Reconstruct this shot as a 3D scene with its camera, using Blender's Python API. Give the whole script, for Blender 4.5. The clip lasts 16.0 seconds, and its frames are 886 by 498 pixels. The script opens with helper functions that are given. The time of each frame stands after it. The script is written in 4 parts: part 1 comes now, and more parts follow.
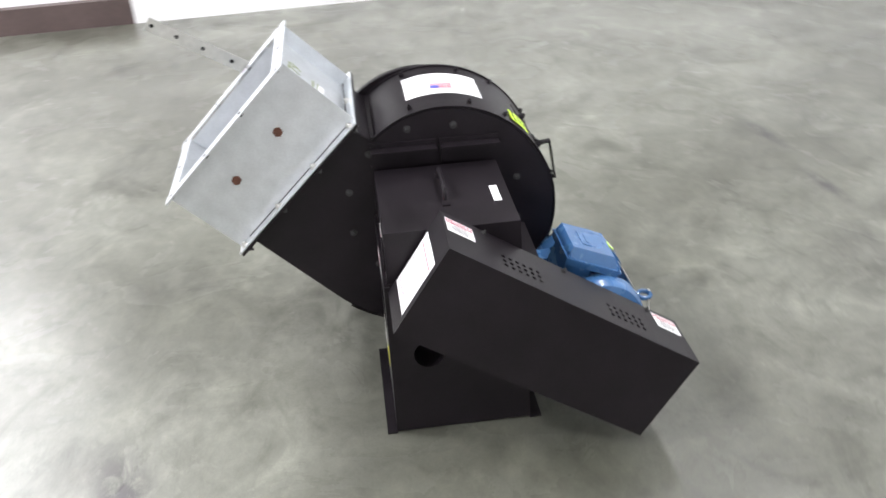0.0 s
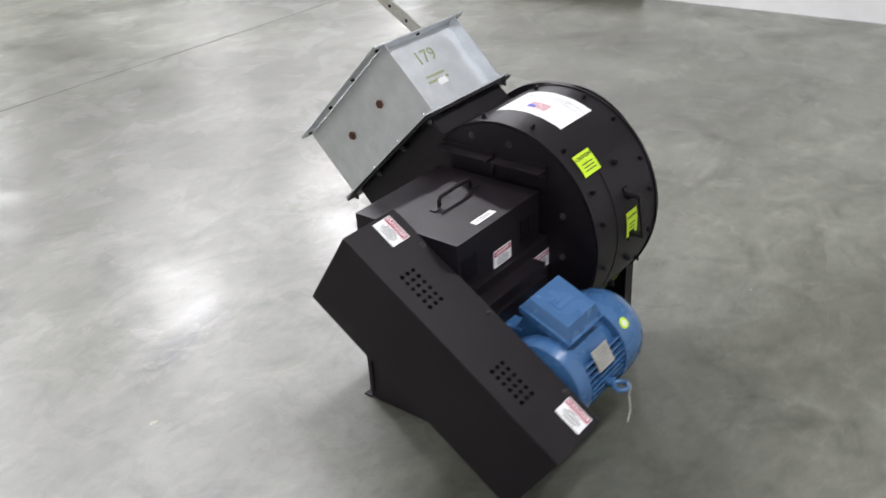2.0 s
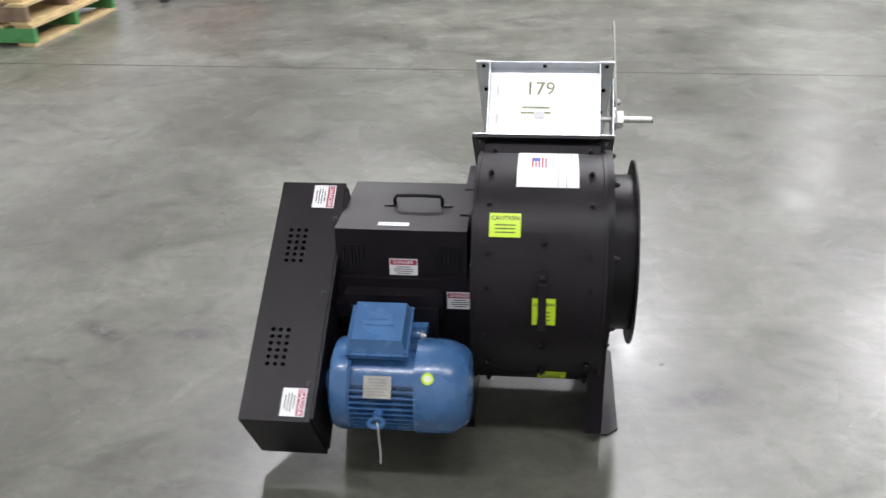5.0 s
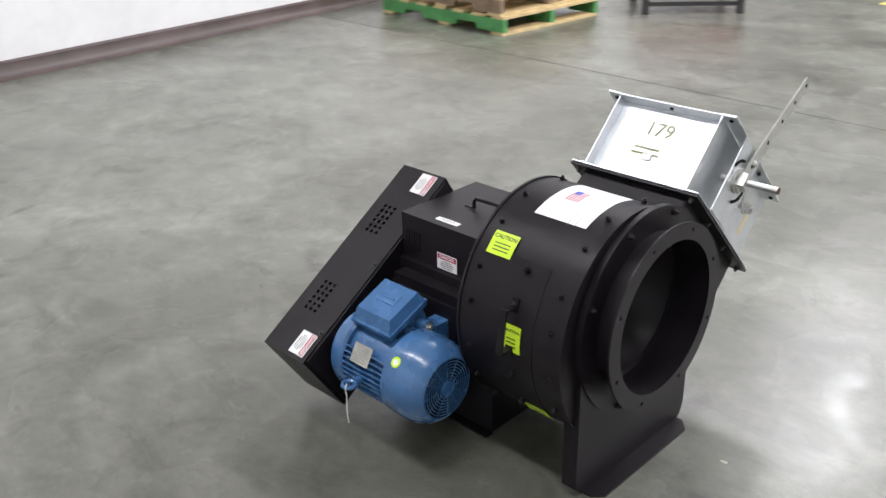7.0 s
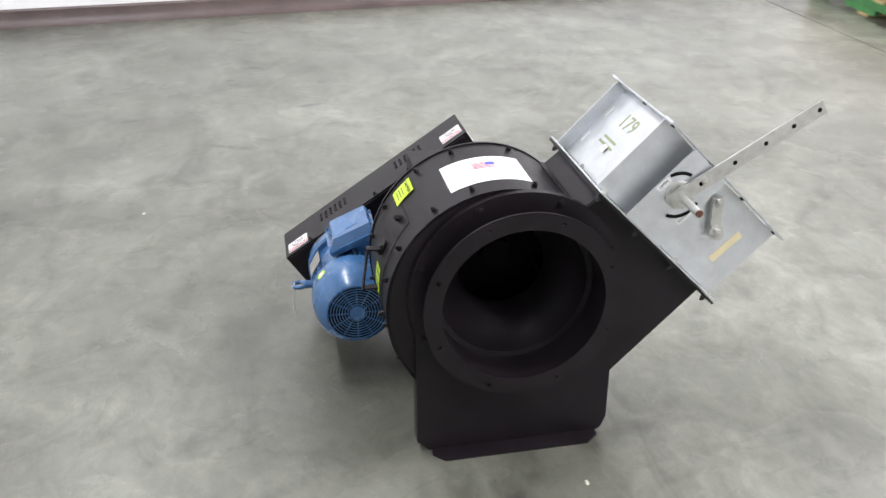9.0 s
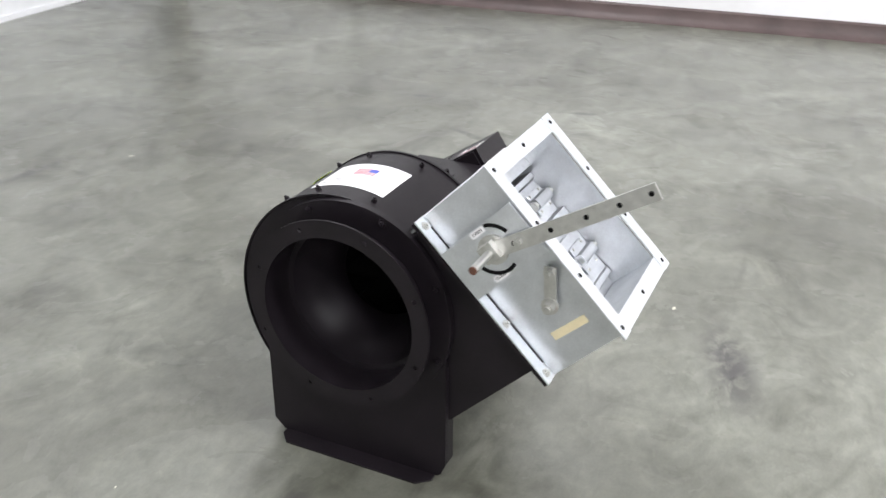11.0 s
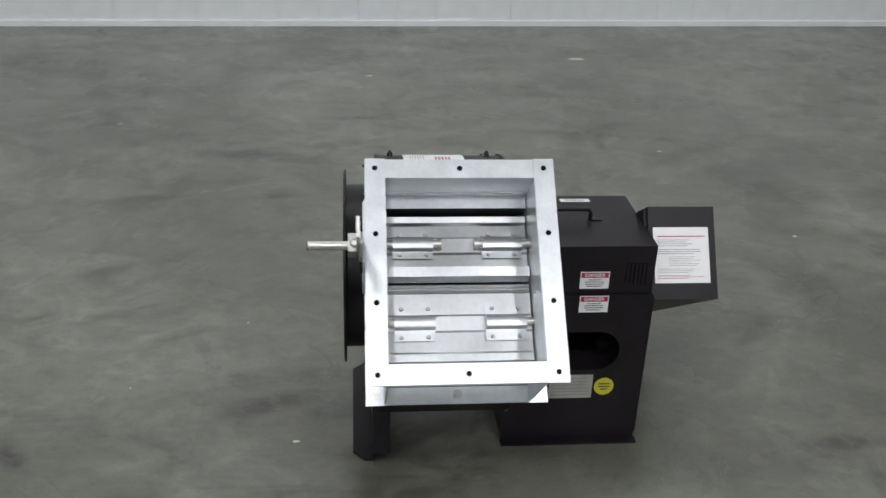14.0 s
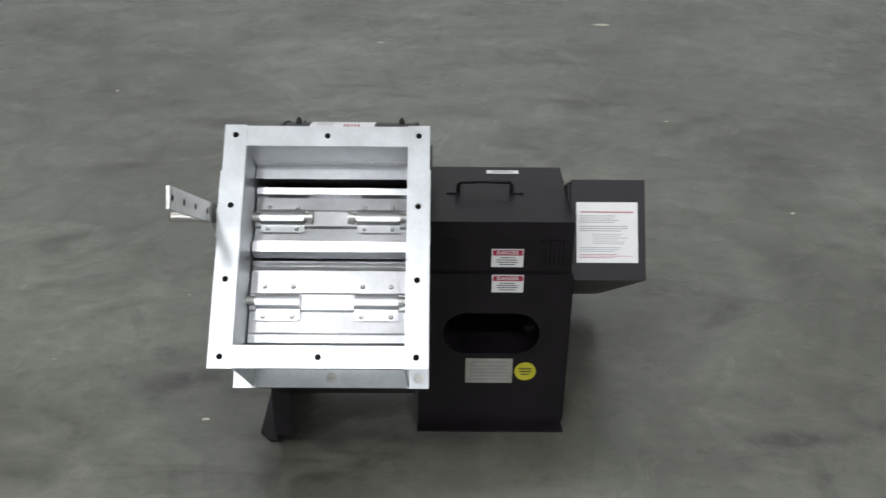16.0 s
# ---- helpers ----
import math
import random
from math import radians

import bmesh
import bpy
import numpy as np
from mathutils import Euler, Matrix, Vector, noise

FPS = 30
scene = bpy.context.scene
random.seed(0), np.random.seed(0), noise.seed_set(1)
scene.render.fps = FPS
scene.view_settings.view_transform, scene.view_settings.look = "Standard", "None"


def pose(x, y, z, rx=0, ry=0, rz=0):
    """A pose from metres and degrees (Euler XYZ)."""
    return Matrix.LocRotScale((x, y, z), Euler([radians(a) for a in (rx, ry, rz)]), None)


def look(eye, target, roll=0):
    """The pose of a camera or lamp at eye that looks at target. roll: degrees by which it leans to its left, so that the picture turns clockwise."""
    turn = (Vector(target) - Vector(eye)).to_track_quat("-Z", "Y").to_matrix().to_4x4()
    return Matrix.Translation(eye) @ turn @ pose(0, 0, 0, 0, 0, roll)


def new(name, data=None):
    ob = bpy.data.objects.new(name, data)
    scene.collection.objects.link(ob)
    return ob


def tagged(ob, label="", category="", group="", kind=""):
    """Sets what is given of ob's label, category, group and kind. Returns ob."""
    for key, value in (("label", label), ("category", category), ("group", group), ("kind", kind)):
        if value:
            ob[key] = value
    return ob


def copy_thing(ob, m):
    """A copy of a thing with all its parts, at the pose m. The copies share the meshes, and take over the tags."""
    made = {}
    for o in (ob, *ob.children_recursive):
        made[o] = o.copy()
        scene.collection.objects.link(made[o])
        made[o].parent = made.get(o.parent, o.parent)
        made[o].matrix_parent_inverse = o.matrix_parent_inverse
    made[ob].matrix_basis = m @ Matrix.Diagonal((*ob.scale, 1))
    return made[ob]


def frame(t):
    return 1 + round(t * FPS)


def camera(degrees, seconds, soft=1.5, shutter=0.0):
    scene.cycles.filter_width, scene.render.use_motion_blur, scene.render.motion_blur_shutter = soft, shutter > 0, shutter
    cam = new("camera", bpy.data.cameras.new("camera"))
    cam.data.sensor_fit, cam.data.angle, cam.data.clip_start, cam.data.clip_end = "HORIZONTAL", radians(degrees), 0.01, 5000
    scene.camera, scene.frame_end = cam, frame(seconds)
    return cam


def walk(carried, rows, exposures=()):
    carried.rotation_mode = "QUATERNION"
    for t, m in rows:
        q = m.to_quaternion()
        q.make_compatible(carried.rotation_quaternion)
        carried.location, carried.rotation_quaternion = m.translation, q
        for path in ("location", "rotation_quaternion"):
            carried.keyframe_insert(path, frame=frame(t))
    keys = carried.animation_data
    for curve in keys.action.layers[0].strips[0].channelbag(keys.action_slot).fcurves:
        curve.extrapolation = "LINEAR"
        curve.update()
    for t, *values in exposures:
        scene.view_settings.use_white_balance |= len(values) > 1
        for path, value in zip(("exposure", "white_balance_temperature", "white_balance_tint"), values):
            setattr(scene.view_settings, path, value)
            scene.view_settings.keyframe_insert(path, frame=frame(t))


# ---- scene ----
cam = camera(50.4, 16.0, soft=1.5, shutter=0.6)
PATH = [
    (0, (2.045, -0.269, 1.422), (0.317, -0.106, 0.427), -3.3),
    (0.5, (2.078, 0.082, 1.426), (0.337, -0.1, 0.459), -2.0),
    (1, (1.953, 0.458, 1.436), (0.279, -0.01, 0.447), -2.6),
    (1.5, (1.816, 0.764, 1.42), (0.318, -0.071, 0.391), -4.2),
    (2, (1.694, 1.1, 1.451), (0.351, -0.014, 0.473), -3.4),
    (2.5, (1.423, 1.374, 1.453), (0.274, 0.053, 0.485), -2.5),
    (3, (1.163, 1.641, 1.437), (0.354, 0.091, 0.465), -3.5),
    (3.5, (0.87, 1.826, 1.437), (0.343, 0.137, 0.505), -2.0),
    (4.75, (0.08, 1.965, 1.433), (0.17, 0.195, 0.543), -1.4),
    (6, (-0.724, 1.917, 1.427), (-0.011, 0.253, 0.576), -0.8),
    (6.5, (-0.987, 1.788, 1.414), (0.03, 0.275, 0.591), -0.7),
    (7, (-1.219, 1.554, 1.421), (0.045, 0.251, 0.582), -1.0),
    (7.5, (-1.489, 1.33, 1.411), (-0.033, 0.248, 0.569), -1.0),
    (8, (-1.704, 1.073, 1.408), (-0.077, 0.252, 0.583), -1.1),
    (8.5, (-1.838, 0.739, 1.416), (-0.137, 0.16, 0.539), -0.4),
    (9, (-1.985, 0.411, 1.414), (-0.229, 0.069, 0.52), -0.1),
    (9.5, (-2.014, 0.075, 1.418), (-0.217, 0.008, 0.544), -0.6),
    (10, (-1.967, -0.278, 1.422), (-0.186, -0.117, 0.528), 1.1),
    (12.5, (-1.18, -1.882, 1.412), (-0.184, -0.359, 0.583), -0.4),
    (13, (-0.867, -1.998, 1.416), (-0.106, -0.366, 0.545), 1.5),
    (13.5, (-0.551, -2.086, 1.425), (-0.092, -0.338, 0.568), 2.1),
    (14, (-0.279, -2.039, 1.402), (-0.094, -0.253, 0.52), 2.2),
    (14.5, (-0.08, -1.984, 1.39), (-0.004, -0.206, 0.477), 3.2),
    (15, (0.07, -1.964, 1.373), (0.072, -0.197, 0.436), 3.2),
    (15.5, (0.103, -1.946, 1.364), (0.048, -0.187, 0.414), 0.5),
    (16, (0.103, -1.939, 1.359), (0.116, -0.174, 0.419), 0.6),
]
EXPOSURES = [(0, 0.6, 6500, 10), (0.5, 0.52, 6500, 10), (1, 0.25, 6500, 10), (1.5, 0.12, 6500, 10), (2, -0.08, 6500, 10), (2.5, -0.1, 6500, 10), (3.5, -0.3, 6500, 11), (6, 0, 6500, 11), (7, 0.05, 6500, 10), (8, 0.1, 6500, 11), (9, 0.45, 6500, 10), (10, 0.45, 6500, 11), (12.5, -0.25, 6450, 6), (13, -0.5, 6450, 6), (14.5, -0.95, 6450, 6), (16, -0.86, 6450, 6)]
walk(cam, [(t, look(e, g, r)) for t, e, g, r in PATH], EXPOSURES)

# ---- world, lamps, exposure ----
world = bpy.data.worlds.new("world")
scene.world = world
world.use_nodes = True
world.node_tree.nodes["Background"].inputs[0].default_value = (0.8, 0.85, 0.9, 1)
world.node_tree.nodes["Background"].inputs[1].default_value = 0.12

LAMP_Z, LAMP_WATTS, STRIP_WATTS = 5.0, 170, 62
# x, y and share of full power
LAMPS = [(x, -4.2, 1.0) for x in (-4.3, -1.1, 1.9)] + [(-7.2, -4.3, 0.35)] + [(x, -8.2, 1.0) for x in (-13.2, -9.9, -7.1, -4.3, -1.1, 1.9)] + [(x, y, 0.7) for x, y in ((-4.6, -13.7), (-9.7, -13.9), (-14.2, -13.0))]


# ---- materials ----
def material(name, color, rough=0.5, metal=0.0, var=0.15, scale=8.0, bump=0.0, bump_scale=120.0, rough_var=0.1, spec=0.5, tint=None, coat=0.0, coords="Object"):
    m = bpy.data.materials.new(name)
    m.use_nodes = True
    nt = m.node_tree
    b = nt.nodes["Principled BSDF"]
    b.inputs["Metallic"].default_value = metal
    b.inputs["Specular IOR Level"].default_value = spec
    b.inputs["Coat Weight"].default_value = coat
    tc = nt.nodes.new("ShaderNodeTexCoord")
    n1 = nt.nodes.new("ShaderNodeTexNoise")
    n1.inputs["Scale"].default_value, n1.inputs["Detail"].default_value = scale, 6
    n2 = nt.nodes.new("ShaderNodeTexNoise")
    n2.inputs["Scale"].default_value, n2.inputs["Detail"].default_value = scale * 9, 3
    for n in (n1, n2):
        nt.links.new(tc.outputs[coords], n.inputs["Vector"])
    add = nt.nodes.new("ShaderNodeMath")
    add.operation = "ADD"
    half = nt.nodes.new("ShaderNodeMath")
    half.operation, half.inputs[1].default_value = "MULTIPLY", 0.4
    nt.links.new(n2.outputs["Fac"], half.inputs[0])
    nt.links.new(n1.outputs["Fac"], add.inputs[0])
    nt.links.new(half.outputs[0], add.inputs[1])
    ramp = nt.nodes.new("ShaderNodeValToRGB")
    dark = [c * (1 - var) for c in color]
    light = [min(1, c * (1 + var)) for c in (tint or color)]
    ramp.color_ramp.elements[0].position, ramp.color_ramp.elements[0].color = 0.45, (*dark, 1)
    ramp.color_ramp.elements[1].position, ramp.color_ramp.elements[1].color = 0.95, (*light, 1)
    nt.links.new(add.outputs[0], ramp.inputs[0])
    nt.links.new(ramp.outputs[0], b.inputs["Base Color"])
    mr = nt.nodes.new("ShaderNodeMapRange")
    mr.inputs["To Min"].default_value, mr.inputs["To Max"].default_value = max(0.02, rough - rough_var), min(1, rough + rough_var)
    nt.links.new(n1.outputs["Fac"], mr.inputs["Value"])
    nt.links.new(mr.outputs[0], b.inputs["Roughness"])
    if bump:
        n3 = nt.nodes.new("ShaderNodeTexNoise")
        n3.inputs["Scale"].default_value, n3.inputs["Detail"].default_value = bump_scale, 3
        nt.links.new(tc.outputs[coords], n3.inputs["Vector"])
        bp = nt.nodes.new("ShaderNodeBump")
        bp.inputs["Strength"].default_value, bp.inputs["Distance"].default_value = bump, 0.002
        nt.links.new(n3.outputs["Fac"], bp.inputs["Height"])
        nt.links.new(bp.outputs["Normal"], b.inputs["Normal"])
    return m


SCUFFS = [((-1.19, 1.21), (-0.88, 1.27), 0.05), ((-0.72, 1.24), (-0.45, 1.27), 0.04), ((0.996, -0.263), (0.81, -0.30), 0.05), ((2.43, 0.27), (2.47, 0.13), 0.03), ((2.34, 1.16), (2.39, 0.94), 0.03), ((-0.45, 2.18), (-0.04, 2.19), 0.05),
          ((0.50, 2.01), (0.94, 1.96), 0.04), ((-0.62, -0.11), (-0.40, -0.04), 0.06), ((-1.09, -0.23), (-1.03, -0.29), 0.04), ((1.29, -0.34), (1.09, -0.22), 0.05), ((1.98, 0.69), (1.89, 0.48), 0.03), ((-1.0, 1.75), (-0.3, 1.62), 0.09), ((0.3, -0.9), (0.75, -0.75), 0.10)]


def floor_material():
    m = bpy.data.materials.new("polished_concrete")
    m.use_nodes = True
    nt = m.node_tree
    b = nt.nodes["Principled BSDF"]
    tc = nt.nodes.new("ShaderNodeTexCoord")

    def noise_node(scale, detail, rough=0.6, stretch=(1, 1, 1), dist=0.0):
        mp = nt.nodes.new("ShaderNodeMapping")
        mp.inputs["Scale"].default_value = stretch
        nt.links.new(tc.outputs["Object"], mp.inputs[0])
        n = nt.nodes.new("ShaderNodeTexNoise")
        n.inputs["Scale"].default_value, n.inputs["Detail"].default_value = scale, detail
        n.inputs["Roughness"].default_value, n.inputs["Distortion"].default_value = rough, dist
        nt.links.new(mp.outputs[0], n.inputs["Vector"])
        return n.outputs["Fac"]

    def ramp(fac, stops):
        r = nt.nodes.new("ShaderNodeValToRGB")
        while len(r.color_ramp.elements) < len(stops):
            r.color_ramp.elements.new(0.5)
        for e, (p, c) in zip(r.color_ramp.elements, stops):
            e.position, e.color = p, (*c, 1)
        nt.links.new(fac, r.inputs[0])
        return r.outputs[0]

    def mix(kind, fac, a, c):
        n = nt.nodes.new("ShaderNodeMix")
        n.data_type, n.blend_type = "RGBA", kind
        n.inputs[0].default_value = fac
        nt.links.new(a, n.inputs[6])
        nt.links.new(c, n.inputs[7])
        return n.outputs[2]

    base = ramp(noise_node(0.75, 5, 0.55, dist=0.9), [(0.3, (0.075, 0.076, 0.058)), (0.5, (0.127, 0.130, 0.106)), (0.7, (0.183, 0.188, 0.158))])
    trowel = ramp(noise_node(3.6, 7, 0.58, (1, 1.35, 1), 1.3), [(0.28, (0.54, 0.54, 0.50)), (0.46, (0.94, 0.94, 0.92)), (0.56, (1.04, 1.04, 1.03)), (0.74, (1.40, 1.40, 1.38))])
    col = mix("MULTIPLY", 1.0, base, trowel)
    grain = ramp(noise_node(20, 6, 0.66, (1, 1.4, 1), 0.5), [(0.3, (0.83, 0.83, 0.81)), (0.5, (1, 1, 1)), (0.7, (1.15, 1.15, 1.14))])
    col = mix("MULTIPLY", 1.0, col, grain)
    fine = ramp(noise_node(140, 3, 0.7), [(0.3, (0.92, 0.92, 0.92)), (0.65, (1.05, 1.05, 1.05))])
    col = mix("MULTIPLY", 1.0, col, fine)
    # soft dark tyre and drag smudges in two directions
    for stretch, scale in (((0.8, 3.2, 1), 1.5), ((2.6, 0.7, 1), 1.9)):
        smudge = ramp(noise_node(scale, 8, 0.66, stretch, 0.5), [(0.30, (0.62, 0.61, 0.6)), (0.41, (0.96, 0.96, 0.96)), (0.8, (1.04, 1.04, 1.04))])
        col = mix("MULTIPLY", 1.0, col, smudge)
    # dark rubber scuffs: end to end in metres on the floor, half-width
    speck = ramp(noise_node(13, 8, 0.72, (1, 1.6, 1), 0.6), [(0.38, (0, 0, 0)), (0.54, (1, 1, 1))])
    for (ax, ay), (bx, by), half in SCUFFS:
        mp = nt.nodes.new("ShaderNodeMapping")
        mp.vector_type = "TEXTURE"
        mp.inputs["Location"].default_value = ((ax + bx) / 2, (ay + by) / 2, 0)
        mp.inputs["Rotation"].default_value = (0, 0, math.atan2(by - ay, bx - ax))
        mp.inputs["Scale"].default_value = (math.dist((ax, ay), (bx, by)) * 0.62 + 0.03, half, 1)
        nt.links.new(tc.outputs["Object"], mp.inputs[0])
        ln = nt.nodes.new("ShaderNodeVectorMath")
        ln.operation = "LENGTH"
        nt.links.new(mp.outputs[0], ln.inputs[0])
        fade = nt.nodes.new("ShaderNodeMapRange")
        fade.interpolation_type = "SMOOTHSTEP"
        for k, v in (("From Min", 0.1), ("From Max", 1.0), ("To Min", 0.95), ("To Max", 0.0)):
            fade.inputs[k].default_value = v
        nt.links.new(ln.outputs["Value"], fade.inputs["Value"])
        amount = nt.nodes.new("ShaderNodeMath")
        amount.operation = "MULTIPLY"
        nt.links.new(fade.outputs[0], amount.inputs[0])
        nt.links.new(speck, amount.inputs[1])
        over = nt.nodes.new("ShaderNodeMix")
        over.data_type = "RGBA"
        nt.links.new(amount.outputs[0], over.inputs[0])
        nt.links.new(col, over.inputs[6])
        over.inputs[7].default_value = (0.034, 0.031, 0.030, 1)
        col = over.outputs[2]
    nt.links.new(col, b.inputs["Base Color"])

    def span(fac, lo, hi, name):
        mr = nt.nodes.new("ShaderNodeMapRange")
        mr.inputs["From Min"].default_value, mr.inputs["From Max"].default_value = 0.3, 0.7
        mr.inputs["To Min"].default_value, mr.inputs["To Max"].default_value = lo, hi
        nt.links.new(fac, mr.inputs["Value"])
        nt.links.new(mr.outputs[0], b.inputs[name])

    span(noise_node(1.6, 4, 0.5, dist=0.2), 0.30, 0.46, "Roughness")
    b.inputs["Specular IOR Level"].default_value = 0.8
    # worn clear sealer
    span(noise_node(7.0, 8, 0.68, dist=1.0), 0.0, 0.52, "Coat Weight")
    span(noise_node(3.1, 5, 0.6, dist=0.6), 0.15, 0.36, "Coat Roughness")
    bp = nt.nodes.new("ShaderNodeBump")
    bp.inputs["Strength"].default_value, bp.inputs["Distance"].default_value = 0.22, 0.004
    nt.links.new(noise_node(14, 5, 0.6, dist=0.4), bp.inputs["Height"])
    nt.links.new(bp.outputs["Normal"], b.inputs["Normal"])
    nt.links.new(bp.outputs["Normal"], b.inputs["Coat Normal"])
    return m


CONCRETE = floor_material()
BLACK = material("black_powder_coat", (0.0098, 0.0076, 0.0096), 0.40, var=0.3, scale=14, bump=0.12, bump_scale=500, rough_var=0.08, spec=0.25)
# near-black colour stands for the shade inside the scroll, holes and slots
INNER = material("inside_shade_black", (0.003, 0.0028, 0.003), 0.8, var=0.3, scale=10, spec=0.12)
GALV = material("galvanised_steel", (0.68, 0.705, 0.725), 0.42, metal=0.9, var=0.11, scale=22, bump=0.03, bump_scale=30, rough_var=0.07)
BLADE = material("mill_finish_steel", (0.58, 0.59, 0.605), 0.32, metal=1.0, var=0.14, scale=12, bump=0.02, bump_scale=25, rough_var=0.05)
ZINC = material("zinc_plated_steel", (0.6, 0.6, 0.57), 0.35, metal=0.9, var=0.15, scale=60)
RUST = material("rusty_steel", (0.12, 0.05, 0.03), 0.75, metal=0.2, var=0.4, scale=60)
BLUE = material("blue_motor_enamel", (0.046, 0.13, 0.29), 0.27, var=0.12, scale=18, bump=0.12, bump_scale=160, coat=0.3)
PAPER = material("white_label", (0.8, 0.8, 0.8), 0.35, var=0.04, scale=30)
RED = material("red_print", (0.36, 0.018, 0.06), 0.4, var=0.1, scale=40)
INK = material("black_print", (0.03, 0.03, 0.03), 0.5, var=0.1, scale=40)
GREY_INK = material("grey_print", (0.3, 0.3, 0.3), 0.5, var=0.1, scale=40)
BLUE_INK = material("blue_print", (0.05, 0.08, 0.4), 0.5, var=0.1, scale=40)
YELLOW = material("fluorescent_yellow_label", (0.60, 0.85, 0.03), 0.4, var=0.06, scale=30)
DULL_YELLOW = material("dull_yellow_label", (0.50, 0.47, 0.03), 0.45, var=0.1, scale=30)
PLATE = material("etched_metal_plate", (0.42, 0.41, 0.36), 0.45, metal=0.5, var=0.2, scale=40)
TAPE = material("masking_tape", (0.75, 0.66, 0.42), 0.7, var=0.1, scale=60)
MARKER = material("green_marker", (0.30, 0.34, 0.20), 0.6, var=0.2, scale=50)
WIRE = material("pale_wire", (0.7, 0.7, 0.66), 0.5, var=0.1, scale=40)
RUBBER = material("black_rubber", (0.015, 0.015, 0.015), 0.7, var=0.2, scale=30)
WHITE_WALL = material("white_painted_wall", (0.8, 0.8, 0.8), 0.5, var=0.05, scale=1.5, bump=0.1, bump_scale=60, tint=(0.84, 0.84, 0.84))
PANEL = material("white_wall_panel", (0.78, 0.79, 0.8), 0.35, var=0.05, scale=1.2, tint=(0.83, 0.84, 0.85))
BROWN = material("brown_cove_base", (0.085, 0.06, 0.056), 0.45, var=0.3, scale=5, bump=0.2, bump_scale=40)
JOINT = material("dark_joint_filler", (0.07, 0.068, 0.06), 0.7, var=0.3, scale=20)
DEBRIS = material("pale_debris", (0.6, 0.58, 0.48), 0.8, var=0.2, scale=50)
GREEN_WOOD = material("green_painted_wood", (0.075, 0.27, 0.085), 0.6, var=0.3, scale=12, bump=0.3, bump_scale=40)
PINE = material("pale_pine_board", (0.56, 0.43, 0.22), 0.7, var=0.25, scale=9, bump=0.3, bump_scale=50)
OLD_WOOD = material("weathered_wood", (0.24, 0.17, 0.11), 0.8, var=0.35, scale=9, bump=0.3, bump_scale=50)
RED_PAINT = material("red_enamel", (0.5, 0.02, 0.02), 0.45, var=0.15, scale=12)
DARK_STEEL = material("dark_steel", (0.05, 0.05, 0.05), 0.5, metal=0.4, var=0.2, scale=20)
CEILING = material("white_ceiling", (0.72, 0.72, 0.72), 0.7, var=0.08, scale=1.0)
LINE_PAINT = material("yellow_floor_paint", (0.6, 0.5, 0.1), 0.55, var=0.3, scale=6)
DOOR_DARK = material("dark_door", (0.035, 0.032, 0.03), 0.5, var=0.3, scale=4)


def glow_material():
    m = bpy.data.materials.new("lamp_glow")
    m.use_nodes = True
    b = m.node_tree.nodes["Principled BSDF"]
    b.inputs["Emission Color"].default_value = (0.95, 1.0, 0.97, 1)
    b.inputs["Emission Strength"].default_value = 6
    return m


GLOW = glow_material()


# ---- mesh helpers ----
def mesh_of(name, bm, mat, smooth=None):
    me = bpy.data.meshes.new(name)
    bmesh.ops.recalc_face_normals(bm, faces=bm.faces)
    if smooth is not None:
        for f in bm.faces:
            f.smooth = True
        for e in bm.edges:
            if len(e.link_faces) == 2 and e.calc_face_angle(0) > radians(smooth):
                e.smooth = False
    bm.to_mesh(me)
    bm.free()
    me.materials.append(mat)
    return me


def part(name, bm, mat, parent=None, label="", smooth=35):
    ob = new(name, mesh_of(name, bm, mat, smooth))
    ob.parent = parent
    if label:
        ob["label"] = label
    return ob


def thing(name, bm, mat, label, category, group="", kind="", smooth=35):
    return tagged(part(name, bm, mat, None, "", smooth), label, category, group, kind)


def bevel(bm, width, seg=2, edges=None, angle=25):
    if width <= 0:
        return bm
    es = [e for e in (edges or bm.edges) if len(e.link_faces) == 2 and e.calc_face_angle(0) > radians(angle)]
    bmesh.ops.bevel(bm, geom=es, offset=width, segments=seg, affect="EDGES", profile=0.5, clamp_overlap=True)
    return bm


def solid_box(bm, a, b, m=None):
    vs = [bm.verts.new((x, y, z)) for x in (a[0], b[0]) for y in (a[1], b[1]) for z in (a[2], b[2])]
    if m is not None:
        for v in vs:
            v.co = m @ v.co
    for q in ((0, 1, 3, 2), (4, 6, 7, 5), (0, 4, 5, 1), (2, 3, 7, 6), (0, 2, 6, 4), (1, 5, 7, 3)):
        bm.faces.new([vs[i] for i in q])
    return bm


def box(a, b, m=None, bev=0.0, seg=2):
    bm = solid_box(bmesh.new(), a, b, m)
    return bevel(bm, bev, seg)


def prism(bm, outline, x0, x1):
    """A closed outline in (y, z), run from x0 to x1."""
    lo = [bm.verts.new((x0, y, z)) for y, z in outline]
    hi = [bm.verts.new((x1, y, z)) for y, z in outline]
    bm.faces.new(lo)
    bm.faces.new(hi[::-1])
    n = len(outline)
    for i in range(n):
        bm.faces.new((lo[i], hi[i], hi[(i + 1) % n], lo[(i + 1) % n]))
    return bm


